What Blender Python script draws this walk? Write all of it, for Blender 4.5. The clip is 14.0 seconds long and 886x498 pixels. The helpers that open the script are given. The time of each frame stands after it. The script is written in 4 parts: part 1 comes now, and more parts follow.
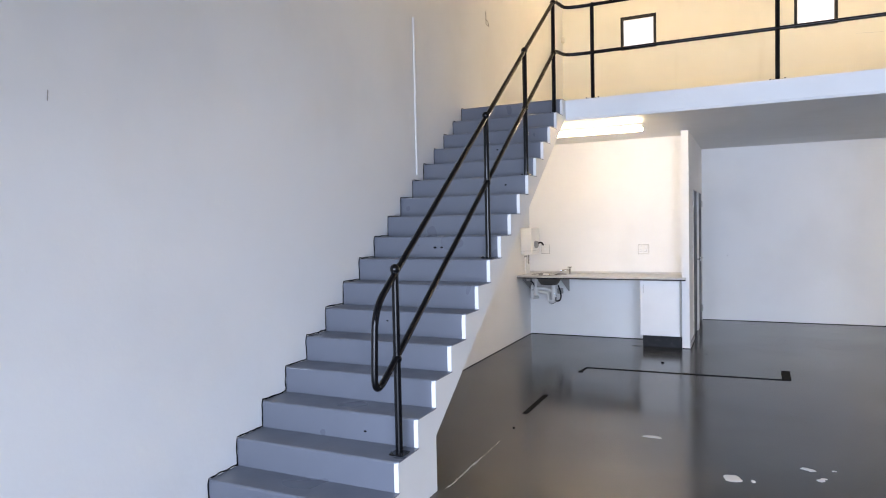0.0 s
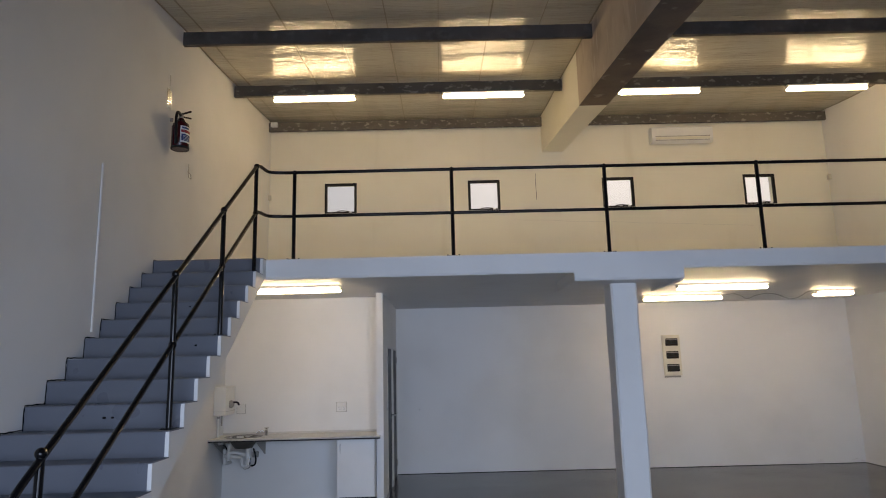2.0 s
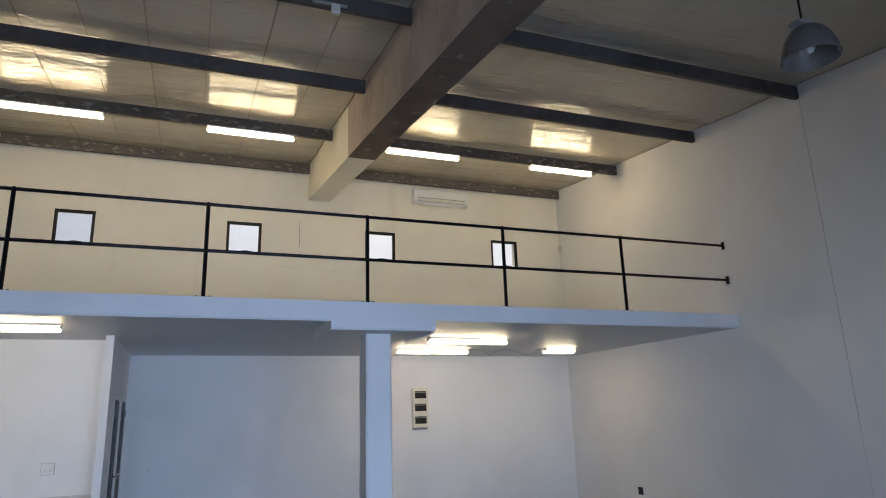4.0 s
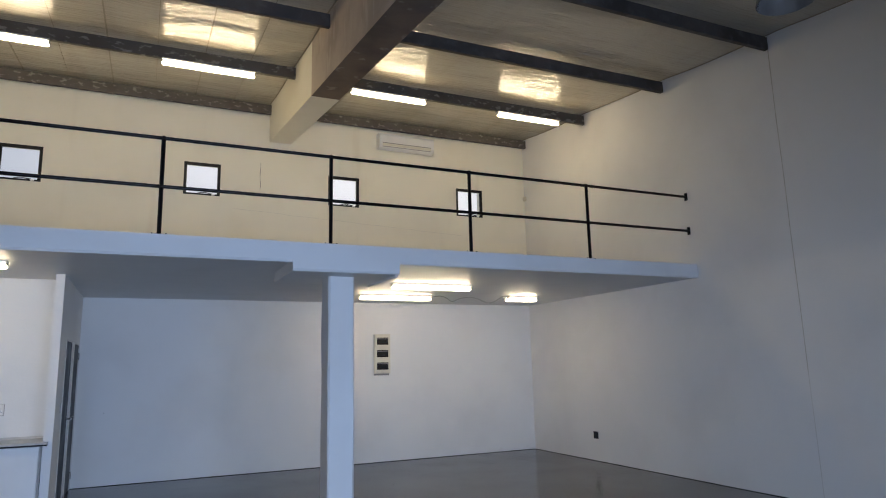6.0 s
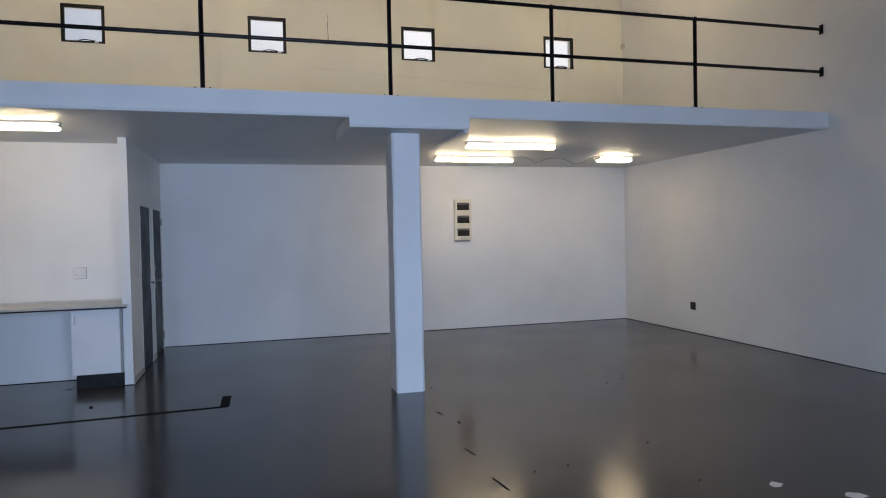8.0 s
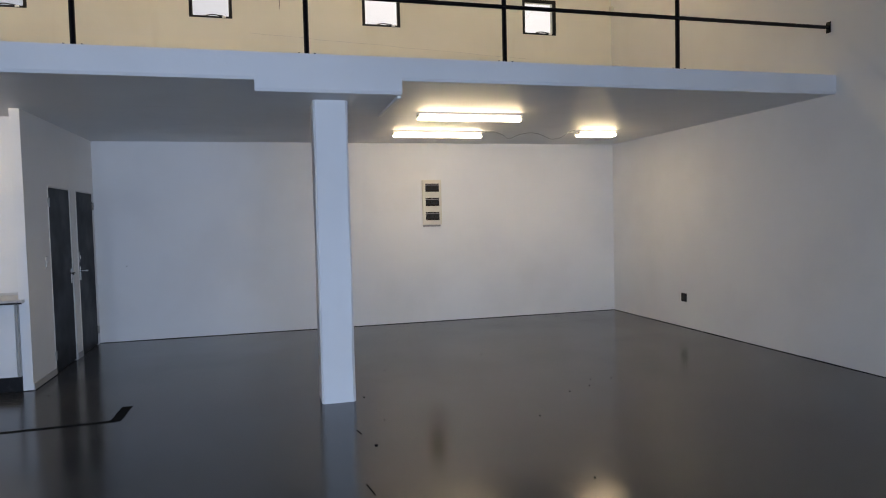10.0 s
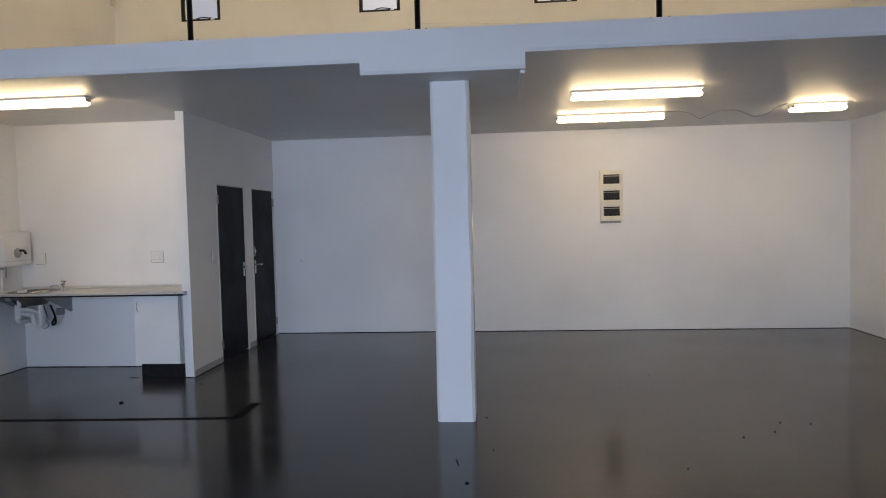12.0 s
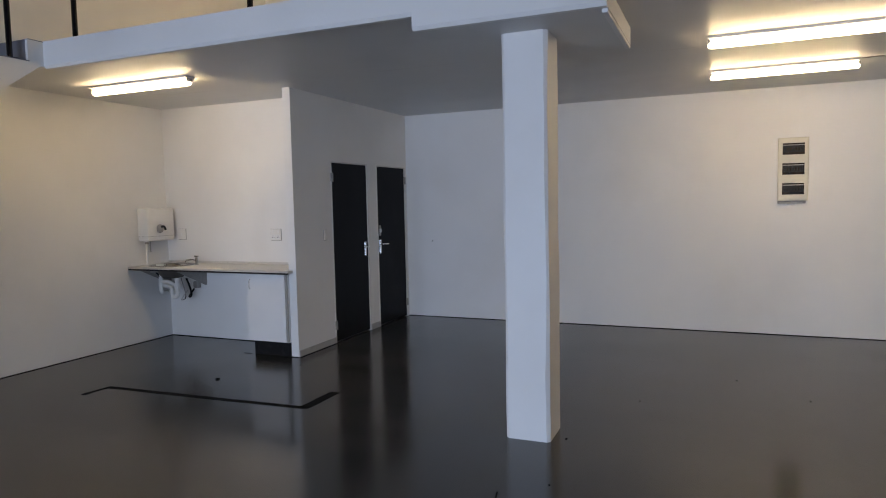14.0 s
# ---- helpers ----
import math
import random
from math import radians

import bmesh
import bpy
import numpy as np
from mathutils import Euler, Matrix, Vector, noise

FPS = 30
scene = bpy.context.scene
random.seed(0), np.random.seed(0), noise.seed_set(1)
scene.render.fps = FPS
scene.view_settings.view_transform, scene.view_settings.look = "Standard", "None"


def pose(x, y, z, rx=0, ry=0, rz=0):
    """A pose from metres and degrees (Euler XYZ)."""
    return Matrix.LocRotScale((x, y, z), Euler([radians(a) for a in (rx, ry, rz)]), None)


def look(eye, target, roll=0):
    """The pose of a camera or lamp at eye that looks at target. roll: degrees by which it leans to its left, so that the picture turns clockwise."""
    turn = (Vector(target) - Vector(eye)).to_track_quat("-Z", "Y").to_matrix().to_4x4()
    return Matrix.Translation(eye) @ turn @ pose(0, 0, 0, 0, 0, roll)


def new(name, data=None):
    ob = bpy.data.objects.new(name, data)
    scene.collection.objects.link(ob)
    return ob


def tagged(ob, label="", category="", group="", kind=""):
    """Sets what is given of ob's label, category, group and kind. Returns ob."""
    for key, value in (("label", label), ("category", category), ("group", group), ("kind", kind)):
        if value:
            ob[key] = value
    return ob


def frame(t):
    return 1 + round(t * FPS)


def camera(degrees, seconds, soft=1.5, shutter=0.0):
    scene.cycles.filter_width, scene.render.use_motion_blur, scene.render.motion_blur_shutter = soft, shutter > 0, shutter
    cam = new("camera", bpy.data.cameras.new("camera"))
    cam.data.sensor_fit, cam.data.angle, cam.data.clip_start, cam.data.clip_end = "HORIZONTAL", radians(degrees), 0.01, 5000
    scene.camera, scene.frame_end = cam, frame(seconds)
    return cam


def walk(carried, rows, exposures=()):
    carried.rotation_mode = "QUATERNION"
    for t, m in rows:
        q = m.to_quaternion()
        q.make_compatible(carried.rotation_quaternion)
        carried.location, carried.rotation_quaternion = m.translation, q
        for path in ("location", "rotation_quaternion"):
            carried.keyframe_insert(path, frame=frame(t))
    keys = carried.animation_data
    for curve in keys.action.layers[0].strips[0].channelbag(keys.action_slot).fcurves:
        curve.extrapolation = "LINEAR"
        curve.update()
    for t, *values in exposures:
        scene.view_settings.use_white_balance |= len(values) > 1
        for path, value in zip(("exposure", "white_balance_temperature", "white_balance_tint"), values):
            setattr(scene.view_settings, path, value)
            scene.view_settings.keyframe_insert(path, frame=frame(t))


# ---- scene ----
cam = camera(68.3, 14.0, soft=1.05)
PATH = [
    (0, (0.851, 0.286, 1.654), (0.007, 2.097, 1.574), -1.3),
    (0.5, (0.861, 0.297, 1.691), (0.101, 2.147, 1.678), -1.2),
    (1, (0.882, 0.299, 1.714), (0.356, 2.227, 1.8), -1.3),
    (1.5, (0.933, 0.283, 1.746), (0.673, 2.256, 1.953), -1.3),
    (2, (0.959, 0.277, 1.769), (0.972, 2.246, 2.118), -1.4),
    (2.5, (0.975, 0.321, 1.757), (1.201, 2.255, 2.216), -1.5),
    (3, (0.986, 0.354, 1.744), (1.378, 2.254, 2.233), -1.6),
    (3.5, (1.001, 0.366, 1.749), (1.566, 2.22, 2.243), -1.6),
    (3.7, (1.0, 0.368, 1.74), (1.643, 2.195, 2.237), -1.7),
    (5.8, (0.995, 0.439, 1.643), (1.83, 2.217, 2.02), -1.2),
    (6, (1.021, 0.492, 1.63), (1.846, 2.281, 1.978), -1.3),
    (6.5, (1.156, 0.586, 1.616), (1.917, 2.419, 1.86), -1.3),
    (7, (1.335, 0.702, 1.613), (1.969, 2.594, 1.755), -1.2),
    (7.5, (1.42, 0.883, 1.583), (1.983, 2.802, 1.621), -1.2),
    (8, (1.528, 1.087, 1.592), (2.08, 3.008, 1.548), -1.2),
    (8.5, (1.77, 1.285, 1.596), (2.324, 3.205, 1.505), -1.3),
    (10.8, (2.77, 2.134, 1.58), (3.175, 4.091, 1.49), -1.5),
    (11, (2.842, 2.213, 1.583), (3.17, 4.184, 1.496), -1.5),
    (11.5, (3.111, 2.382, 1.572), (3.203, 4.378, 1.487), -1.5),
    (12, (3.368, 2.526, 1.573), (3.196, 4.516, 1.482), -1.4),
    (12.5, (3.554, 2.787, 1.57), (3.253, 4.761, 1.46), -1.3),
    (13, (3.805, 2.941, 1.573), (3.362, 4.887, 1.453), -1.3),
    (13.5, (4.019, 3.166, 1.57), (3.351, 5.047, 1.446), -1.2),
    (14, (4.147, 3.47, 1.57), (3.37, 5.307, 1.424), -1.2),
]
EXPOSURES = [(0.0, 1.12, 7400, 14), (0.5, 1.1, 7500, 14), (1.0, 0.9, 7600, 13), (1.5, 0.22, 7700, 14), (2.0, -0.12, 7250, 13), (3.0, -0.03, 6200, 10),
             (6.0, -0.02, 6150, 10), (8.5, 0.03, 6350, 10), (11.0, 0.07, 6900, 12), (14.0, 0.08, 7200, 13)]
walk(cam, [(t, look(eye, target, roll)) for t, eye, target, roll in PATH], EXPOSURES)

# ---- plan, in metres ----
XL, XR, YB, YF = -2.035, 7.985, 11.57, -1.6      # inner faces of the four walls
SLAB_TOP, SLAB_BOT, SLAB_Y = 2.92, 2.735, 7.18   # mezzanine slab and its front edge
STAIR_X, RISER, GOING, NOSE_Y, STEPS = -0.89, 2.92 / 17, 0.245, 3.13, 16
DOOR_X, FIN_Y, KITCHEN_Y = 0.195, 8.97, 9.49
OPEN_X0, OPEN_X1, OPEN_Z = -1.0, 4.9, 2.8         # roller door opening in the front wall


def roof_z(y):
    return 5.765 + 0.0917 * (y - 7.53)


# ---- world, daylight ----
world = bpy.data.worlds.new("world")
scene.world = world
world.use_nodes = True
wn = world.node_tree.nodes
sky = wn.new("ShaderNodeTexSky")
sky.sky_type, sky.sun_disc, sky.sun_elevation, sky.sun_rotation = "NISHITA", False, radians(48), radians(20)
world.node_tree.links.new(sky.outputs[0], wn["Background"].inputs[0])
wn["Background"].inputs[1].default_value = 0.09
sky.dust_density, sky.air_density = 5.0, 0.9

sun = new("sun", bpy.data.lights.new("sun", "SUN"))
sun.data.energy, sun.data.angle, sun.data.color = 2.5, radians(0.6), (1.0, 0.95, 0.88)
sun.matrix_world = look((0, 20, 20), (0, 0, 0))

day = new("door_daylight", bpy.data.lights.new("door_daylight", "AREA"))
day.data.shape, day.data.size, day.data.size_y = "RECTANGLE", OPEN_X1 - OPEN_X0, OPEN_Z
day.data.energy, day.data.color, day.data.spread = 228, (0.51, 0.675, 1.0), radians(116)
day.matrix_world = look(((OPEN_X0 + OPEN_X1) / 2, YF - 0.1, OPEN_Z / 2), ((OPEN_X0 + OPEN_X1) / 2, 5, OPEN_Z / 2 - 1.6))

TUBE_UPPER, TUBE_LOWER = 46.5, 31.0


# ---- materials ----
def material(name, base, rough=0.6, metal=0.0, spots=(), bump=0.0, bump_scale=60.0, rough_var=0.0, rough_scale=3.0, spec=0.5, wave=None, detail=5):
    """spots: (colour, scale, low, high, amount) layers of noise mixed over the base colour, in metres."""
    m = bpy.data.materials.new(name)
    m.use_nodes = True
    n, l = m.node_tree.nodes, m.node_tree.links
    b = n["Principled BSDF"]
    b.inputs["Roughness"].default_value, b.inputs["Metallic"].default_value = rough, metal
    b.inputs["Specular IOR Level"].default_value = spec
    geo = n.new("ShaderNodeNewGeometry")
    col = n.new("ShaderNodeRGB")
    col.outputs[0].default_value = (*base, 1)
    out = col.outputs[0]
    for colour, scale, low, high, amount in spots:
        noi = n.new("ShaderNodeTexNoise")
        mp = n.new("ShaderNodeMapping")
        mp.inputs["Scale"].default_value = scale if isinstance(scale, tuple) else (scale, scale, scale)
        mp.inputs["Location"].default_value = (0.0, 0.0, 0.011)
        l.new(geo.outputs["Position"], mp.inputs[0])
        l.new(mp.outputs[0], noi.inputs["Vector"])
        noi.inputs["Scale"].default_value = 1.0
        noi.inputs["Detail"].default_value = detail
        rng = n.new("ShaderNodeMapRange")
        rng.inputs[1].default_value, rng.inputs[2].default_value, rng.inputs[4].default_value = low, high, amount
        rng.interpolation_type = "SMOOTHSTEP"
        l.new(noi.outputs[0], rng.inputs[0])
        mix = n.new("ShaderNodeMix")
        mix.data_type = "RGBA"
        l.new(rng.outputs[0], mix.inputs[0])
        l.new(out, mix.inputs[6])
        mix.inputs[7].default_value = (*colour, 1)
        out = mix.outputs[2]
    l.new(out, b.inputs["Base Color"])
    if rough_var:
        noi = n.new("ShaderNodeTexNoise")
        noi.inputs["Scale"].default_value, noi.inputs["Detail"].default_value = rough_scale, 2
        l.new(geo.outputs["Position"], noi.inputs["Vector"])
        rng = n.new("ShaderNodeMapRange")
        rng.inputs[1].default_value, rng.inputs[2].default_value = 0.3, 0.7
        rng.inputs[3].default_value, rng.inputs[4].default_value = max(0.02, rough - rough_var), rough + rough_var
        l.new(noi.outputs[0], rng.inputs[0])
        l.new(rng.outputs[0], b.inputs["Roughness"])
    if bump:
        prev = None
        for sc, dist in ((bump_scale, bump), (bump_scale / 14, bump * 6)):
            noi = n.new("ShaderNodeTexNoise")
            if wave:
                mp = n.new("ShaderNodeMapping")
                mp.inputs["Scale"].default_value = wave
                l.new(geo.outputs["Position"], mp.inputs[0])
                l.new(mp.outputs[0], noi.inputs["Vector"])
            else:
                l.new(geo.outputs["Position"], noi.inputs["Vector"])
            noi.inputs["Scale"].default_value, noi.inputs["Detail"].default_value = sc, 3
            bp = n.new("ShaderNodeBump")
            bp.inputs["Strength"].default_value, bp.inputs["Distance"].default_value = 1.0, dist
            l.new(noi.outputs[0], bp.inputs["Height"])
            if prev:
                l.new(prev, bp.inputs["Normal"])
            prev = bp.outputs[0]
        l.new(prev, b.inputs["Normal"])
    return m


def emitter(name, colour, strength):
    m = bpy.data.materials.new(name)
    m.use_nodes = True
    b = m.node_tree.nodes["Principled BSDF"]
    b.inputs["Base Color"].default_value = (0.9, 0.9, 0.9, 1)
    b.inputs["Emission Color"].default_value = (*colour, 1)
    b.inputs["Emission Strength"].default_value = strength
    return m


def glass(name, colour, rough=0.0):
    m = bpy.data.materials.new(name)
    m.use_nodes = True
    b = m.node_tree.nodes["Principled BSDF"]
    b.inputs["Base Color"].default_value = (*colour, 1)
    b.inputs["Roughness"].default_value, b.inputs["IOR"].default_value = rough, 1.45
    b.inputs["Transmission Weight"].default_value = 1.0
    return m


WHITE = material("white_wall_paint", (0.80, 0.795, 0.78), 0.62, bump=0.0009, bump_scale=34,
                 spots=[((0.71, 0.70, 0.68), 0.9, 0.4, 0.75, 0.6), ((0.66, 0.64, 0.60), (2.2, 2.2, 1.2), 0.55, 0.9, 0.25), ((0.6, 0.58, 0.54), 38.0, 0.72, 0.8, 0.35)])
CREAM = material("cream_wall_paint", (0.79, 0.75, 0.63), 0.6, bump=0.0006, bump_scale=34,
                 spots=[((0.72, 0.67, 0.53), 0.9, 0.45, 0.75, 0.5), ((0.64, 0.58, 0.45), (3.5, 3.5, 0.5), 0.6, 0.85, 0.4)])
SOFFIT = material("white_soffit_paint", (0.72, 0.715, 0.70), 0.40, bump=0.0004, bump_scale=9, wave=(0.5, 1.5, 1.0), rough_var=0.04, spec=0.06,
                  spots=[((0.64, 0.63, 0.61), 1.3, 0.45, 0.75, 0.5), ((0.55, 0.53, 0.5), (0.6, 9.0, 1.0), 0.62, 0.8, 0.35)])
FLOOR = material("grey_epoxy_floor", (0.034, 0.034, 0.034), 0.165, spec=0.5, detail=3, bump=0.00014, bump_scale=12, rough_var=0.05, rough_scale=0.9,
                 spots=[((0.038, 0.036, 0.034), 0.5, 0.25, 0.78, 0.8), ((0.075, 0.068, 0.059), (0.25, 1.1, 1.0), 0.36, 0.8, 0.6), ((0.014, 0.013, 0.012), (0.5, 2.3, 1.0), 0.47, 0.66, 0.75),
                        ((0.066, 0.063, 0.060), (0.8, 3.5, 1.0), 0.4, 0.85, 0.4), ((0.10, 0.095, 0.09), 55.0, 0.68, 0.8, 0.25)])
STEP = material("blue_grey_step_paint", (0.145, 0.157, 0.188), 0.36, bump=0.0005, bump_scale=40, rough_var=0.1,
                spots=[((0.118, 0.130, 0.160), 2.0, 0.45, 0.75, 0.6), ((0.12, 0.12, 0.13), 22.0, 0.72, 0.8, 0.5)])
BLACK = material("black_gloss_enamel", (0.004, 0.004, 0.005), 0.16, spec=0.3, bump=0.0002, bump_scale=80, rough_var=0.08, rough_scale=14,
                 spots=[((0.05, 0.05, 0.05), 40.0, 0.7, 0.8, 0.6)])
DOOR = material("black_door_paint", (0.0035, 0.0035, 0.004), 0.4, spec=0.08, bump=0.0002, bump_scale=50, rough_var=0.08, spots=[((0.009, 0.009, 0.010), 3.0, 0.4, 0.8, 0.8)])
FOIL = material("roof_foil", (0.52, 0.485, 0.40), 0.09, metal=0.03, spec=0.5, bump=0.0095, bump_scale=24, wave=(0.18, 1.0, 1.0), rough_var=0.03,
                spots=[((0.43, 0.39, 0.31), 0.5, 0.3, 0.8, 0.7), ((0.36, 0.315, 0.235), (3.0, 0.3, 1.0), 0.5, 0.85, 0.5)])
SEAM = material("foil_tape_seam", (0.26, 0.225, 0.165), 0.6, metal=0.0, spec=0.2, bump=0.001, bump_scale=30)
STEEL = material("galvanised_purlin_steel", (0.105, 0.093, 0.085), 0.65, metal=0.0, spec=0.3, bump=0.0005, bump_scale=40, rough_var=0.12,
                 spots=[((0.045, 0.035, 0.028), 1.2, 0.4, 0.75, 0.7), ((0.14, 0.13, 0.12), 9.0, 0.5, 0.75, 0.6)])
STEEL_FLAKY = material("flaking_galvanised_steel", (0.115, 0.10, 0.082), 0.65, metal=0.1, bump=0.0008, bump_scale=40, rough_var=0.12,
                       spots=[((0.07, 0.06, 0.05), 2.0, 0.4, 0.75, 0.7), ((0.30, 0.28, 0.245), (9.0, 14.0, 18.0), 0.55, 0.66, 0.8)])
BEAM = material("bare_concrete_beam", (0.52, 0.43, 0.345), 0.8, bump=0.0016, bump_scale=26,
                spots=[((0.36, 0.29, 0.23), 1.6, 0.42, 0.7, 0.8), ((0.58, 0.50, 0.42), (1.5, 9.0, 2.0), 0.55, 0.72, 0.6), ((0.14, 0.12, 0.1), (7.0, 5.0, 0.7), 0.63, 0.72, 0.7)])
# the beam's underside, coloured a far darker brown than its sides
BEAM_UNDER = material("dark_concrete_soffit", (0.165, 0.12, 0.088), 0.85, bump=0.0018, bump_scale=24,
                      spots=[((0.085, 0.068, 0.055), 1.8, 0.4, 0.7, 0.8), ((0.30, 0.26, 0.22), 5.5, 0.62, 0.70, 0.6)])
LAMP_BODY = material("lamp_white_enamel", (0.78, 0.77, 0.74), 0.35, spots=[((0.6, 0.57, 0.5), 5.0, 0.5, 0.8, 0.5)])
CAP = material("grey_lamp_holder", (0.32, 0.31, 0.29), 0.5, spots=[((0.2, 0.19, 0.18), 30.0, 0.5, 0.8, 0.6)])
TUBE_U = emitter("warm_tube_light", (1.0, 0.775, 0.46), TUBE_UPPER)
TUBE_L = emitter("tube_light", (1.0, 0.785, 0.49), TUBE_LOWER)
PVC = material("white_plastic", (0.76, 0.75, 0.72), 0.35, spots=[((0.66, 0.64, 0.6), 6.0, 0.45, 0.8, 0.5)])
IVORY = material("ivory_plastic", (0.70, 0.66, 0.55), 0.4, spots=[((0.6, 0.56, 0.46), 6.0, 0.45, 0.8, 0.5)])
SMOKED = material("smoked_plastic_window", (0.02, 0.013, 0.008), 0.15, spots=[((0.06, 0.045, 0.03), 9.0, 0.4, 0.8, 0.8)])
BREAKER = material("black_breaker", (0.012, 0.011, 0.010), 0.5, spec=0.3, spots=[((0.06, 0.06, 0.06), 50.0, 0.5, 0.8, 0.5)])
CABINET = material("white_melamine", (0.78, 0.78, 0.775), 0.3, spots=[((0.7, 0.7, 0.69), 3.0, 0.45, 0.8, 0.5)])
COUNTER = material("beige_laminate_top", (0.62, 0.605, 0.575), 0.35, spots=[((0.54, 0.525, 0.495), 18.0, 0.45, 0.7, 0.6), ((0.68, 0.65, 0.6), 70.0, 0.55, 0.7, 0.5)])
STAINLESS = material("stainless_steel", (0.27, 0.255, 0.235), 0.3, metal=1.0, rough_var=0.1, rough_scale=20, spots=[((0.42, 0.4, 0.37), 9.0, 0.4, 0.8, 0.6)])
CHROME = material("chrome", (0.7, 0.7, 0.69), 0.12, metal=1.0, spots=[((0.5, 0.5, 0.5), 20.0, 0.5, 0.8, 0.5)])
RUBBER = material("black_plastic", (0.007, 0.007, 0.008), 0.5, spec=0.25, spots=[((0.04, 0.04, 0.04), 20.0, 0.5, 0.8, 0.5)])
RED = material("red_extinguisher_paint", (0.06, 0.006, 0.007), 0.25, spots=[((0.06, 0.005, 0.005), 8.0, 0.45, 0.8, 0.6)])
PAPER = material("white_label", (0.72, 0.72, 0.72), 0.5, spots=[((0.6, 0.6, 0.6), 15.0, 0.5, 0.8, 0.4)])
INK_BLUE = material("blue_label_print", (0.03, 0.05, 0.16), 0.5, spots=[((0.05, 0.08, 0.2), 25.0, 0.5, 0.8, 0.5)])
INK_RED = material("red_label_print", (0.3, 0.02, 0.03), 0.5, spots=[((0.2, 0.02, 0.02), 25.0, 0.5, 0.8, 0.5)])
TAPE = material("worn_dark_tape", (0.005, 0.005, 0.005), 0.8, spec=0.1, bump=0.0004, bump_scale=60, spots=[((0.07, 0.065, 0.06), 16.0, 0.62, 0.7, 0.8)])
CHIP = material("bare_screed_under_paint", (0.66, 0.65, 0.63), 0.8, bump=0.0006, bump_scale=70, spots=[((0.5, 0.49, 0.47), 16.0, 0.5, 0.75, 0.6)])
SKIRT = material("grey_skirting_paint", (0.40, 0.39, 0.375), 0.5, spots=[((0.26, 0.25, 0.24), 5.0, 0.5, 0.75, 0.6)])
FRAME = material("grey_white_door_frame", (0.60, 0.59, 0.57), 0.45, spots=[((0.48, 0.47, 0.45), 5.0, 0.5, 0.75, 0.5)])
ALU_BLACK = material("black_window_frame", (0.006, 0.0055, 0.005), 0.45, spec=0.25, spots=[((0.03, 0.028, 0.026), 15.0, 0.5, 0.75, 0.5)])
ACRYLIC = material("ribbed_grey_acrylic", (0.30, 0.29, 0.28), 0.16, spec=0.7, rough_var=0.1, rough_scale=18, bump=0.002, bump_scale=60, spots=[((0.20, 0.19, 0.18), 6.0, 0.4, 0.75, 0.6)])
b_ = ACRYLIC.node_tree.nodes["Principled BSDF"]
b_.inputs["Transmission Weight"].default_value = 0.45
SEALANT = material("joint_sealant_white", (0.84, 0.83, 0.81), 0.5, spots=[((0.7, 0.69, 0.66), 4.0, 0.5, 0.75, 0.5)])
CRACK = material("dark_crack", (0.30, 0.28, 0.25), 0.9, spots=[((0.2, 0.18, 0.16), 6.0, 0.45, 0.7, 0.7)])
STAIN = material("grey_wall_scuff", (0.50, 0.48, 0.43), 0.8, spots=[((0.66, 0.63, 0.57), 14.0, 0.45, 0.65, 0.9)])
GROUND = material("paving_outside", (0.30, 0.29, 0.27), 0.85, bump=0.001, bump_scale=30, spots=[((0.22, 0.21, 0.2), 0.8, 0.4, 0.7, 0.6)])
SHUTTER = material("painted_shutter_steel", (0.45, 0.46, 0.47), 0.45, spots=[((0.36, 0.36, 0.37), 2.0, 0.4, 0.75, 0.5)])
PANE = glass("window_glass", (0.96, 0.98, 0.98))
CLEAR = glass("clear_plastic", (0.9, 0.88, 0.82), 0.15)


# ---- mesh helpers ----
def part(name, bm, mat, parent=None, label="", smooth=False):
    me = bpy.data.meshes.new(name)
    bmesh.ops.recalc_face_normals(bm, faces=bm.faces)
    bm.to_mesh(me)
    bm.free()
    for mt in mat if isinstance(mat, (list, tuple)) else [mat]:
        me.materials.append(mt)
    if smooth:
        for p in me.polygons:
            p.use_smooth = True
        me.set_sharp_from_angle(angle=radians(40))
    ob = new(name, me)
    if parent is not None:
        ob.parent = parent
    if label:
        tagged(ob, label)
    return ob


def thing(name, label, category, group="", kind="", at=(0, 0, 0)):
    ob = new(name)
    ob.empty_display_size = 0.1
    ob.location = at
    return tagged(ob, label, category, group, kind)


def setting(ob, label, category):
    return tagged(ob, label, category, kind="structure")


def box(x0, x1, y0, y1, z0, z1, bevel=0.0, bm=None, mat=0, segments=2):
    out = bm or bmesh.new()
    v = [out.verts.new((x, y, z)) for x in (x0, x1) for y in (y0, y1) for z in (z0, z1)]
    fs = [out.faces.new([v[i] for i in q]) for q in ((0, 1, 3, 2), (4, 6, 7, 5), (0, 4, 5, 1), (2, 3, 7, 6), (0, 2, 6, 4), (1, 5, 7, 3))]
    for f in fs:
        f.material_index = mat
    if bevel:
        es = {e for f in fs for e in f.edges}
        r = bmesh.ops.bevel(out, geom=list(es), offset=bevel, segments=segments, affect="EDGES", profile=0.5)
        for f in r["faces"]:
            f.material_index = mat
    return out


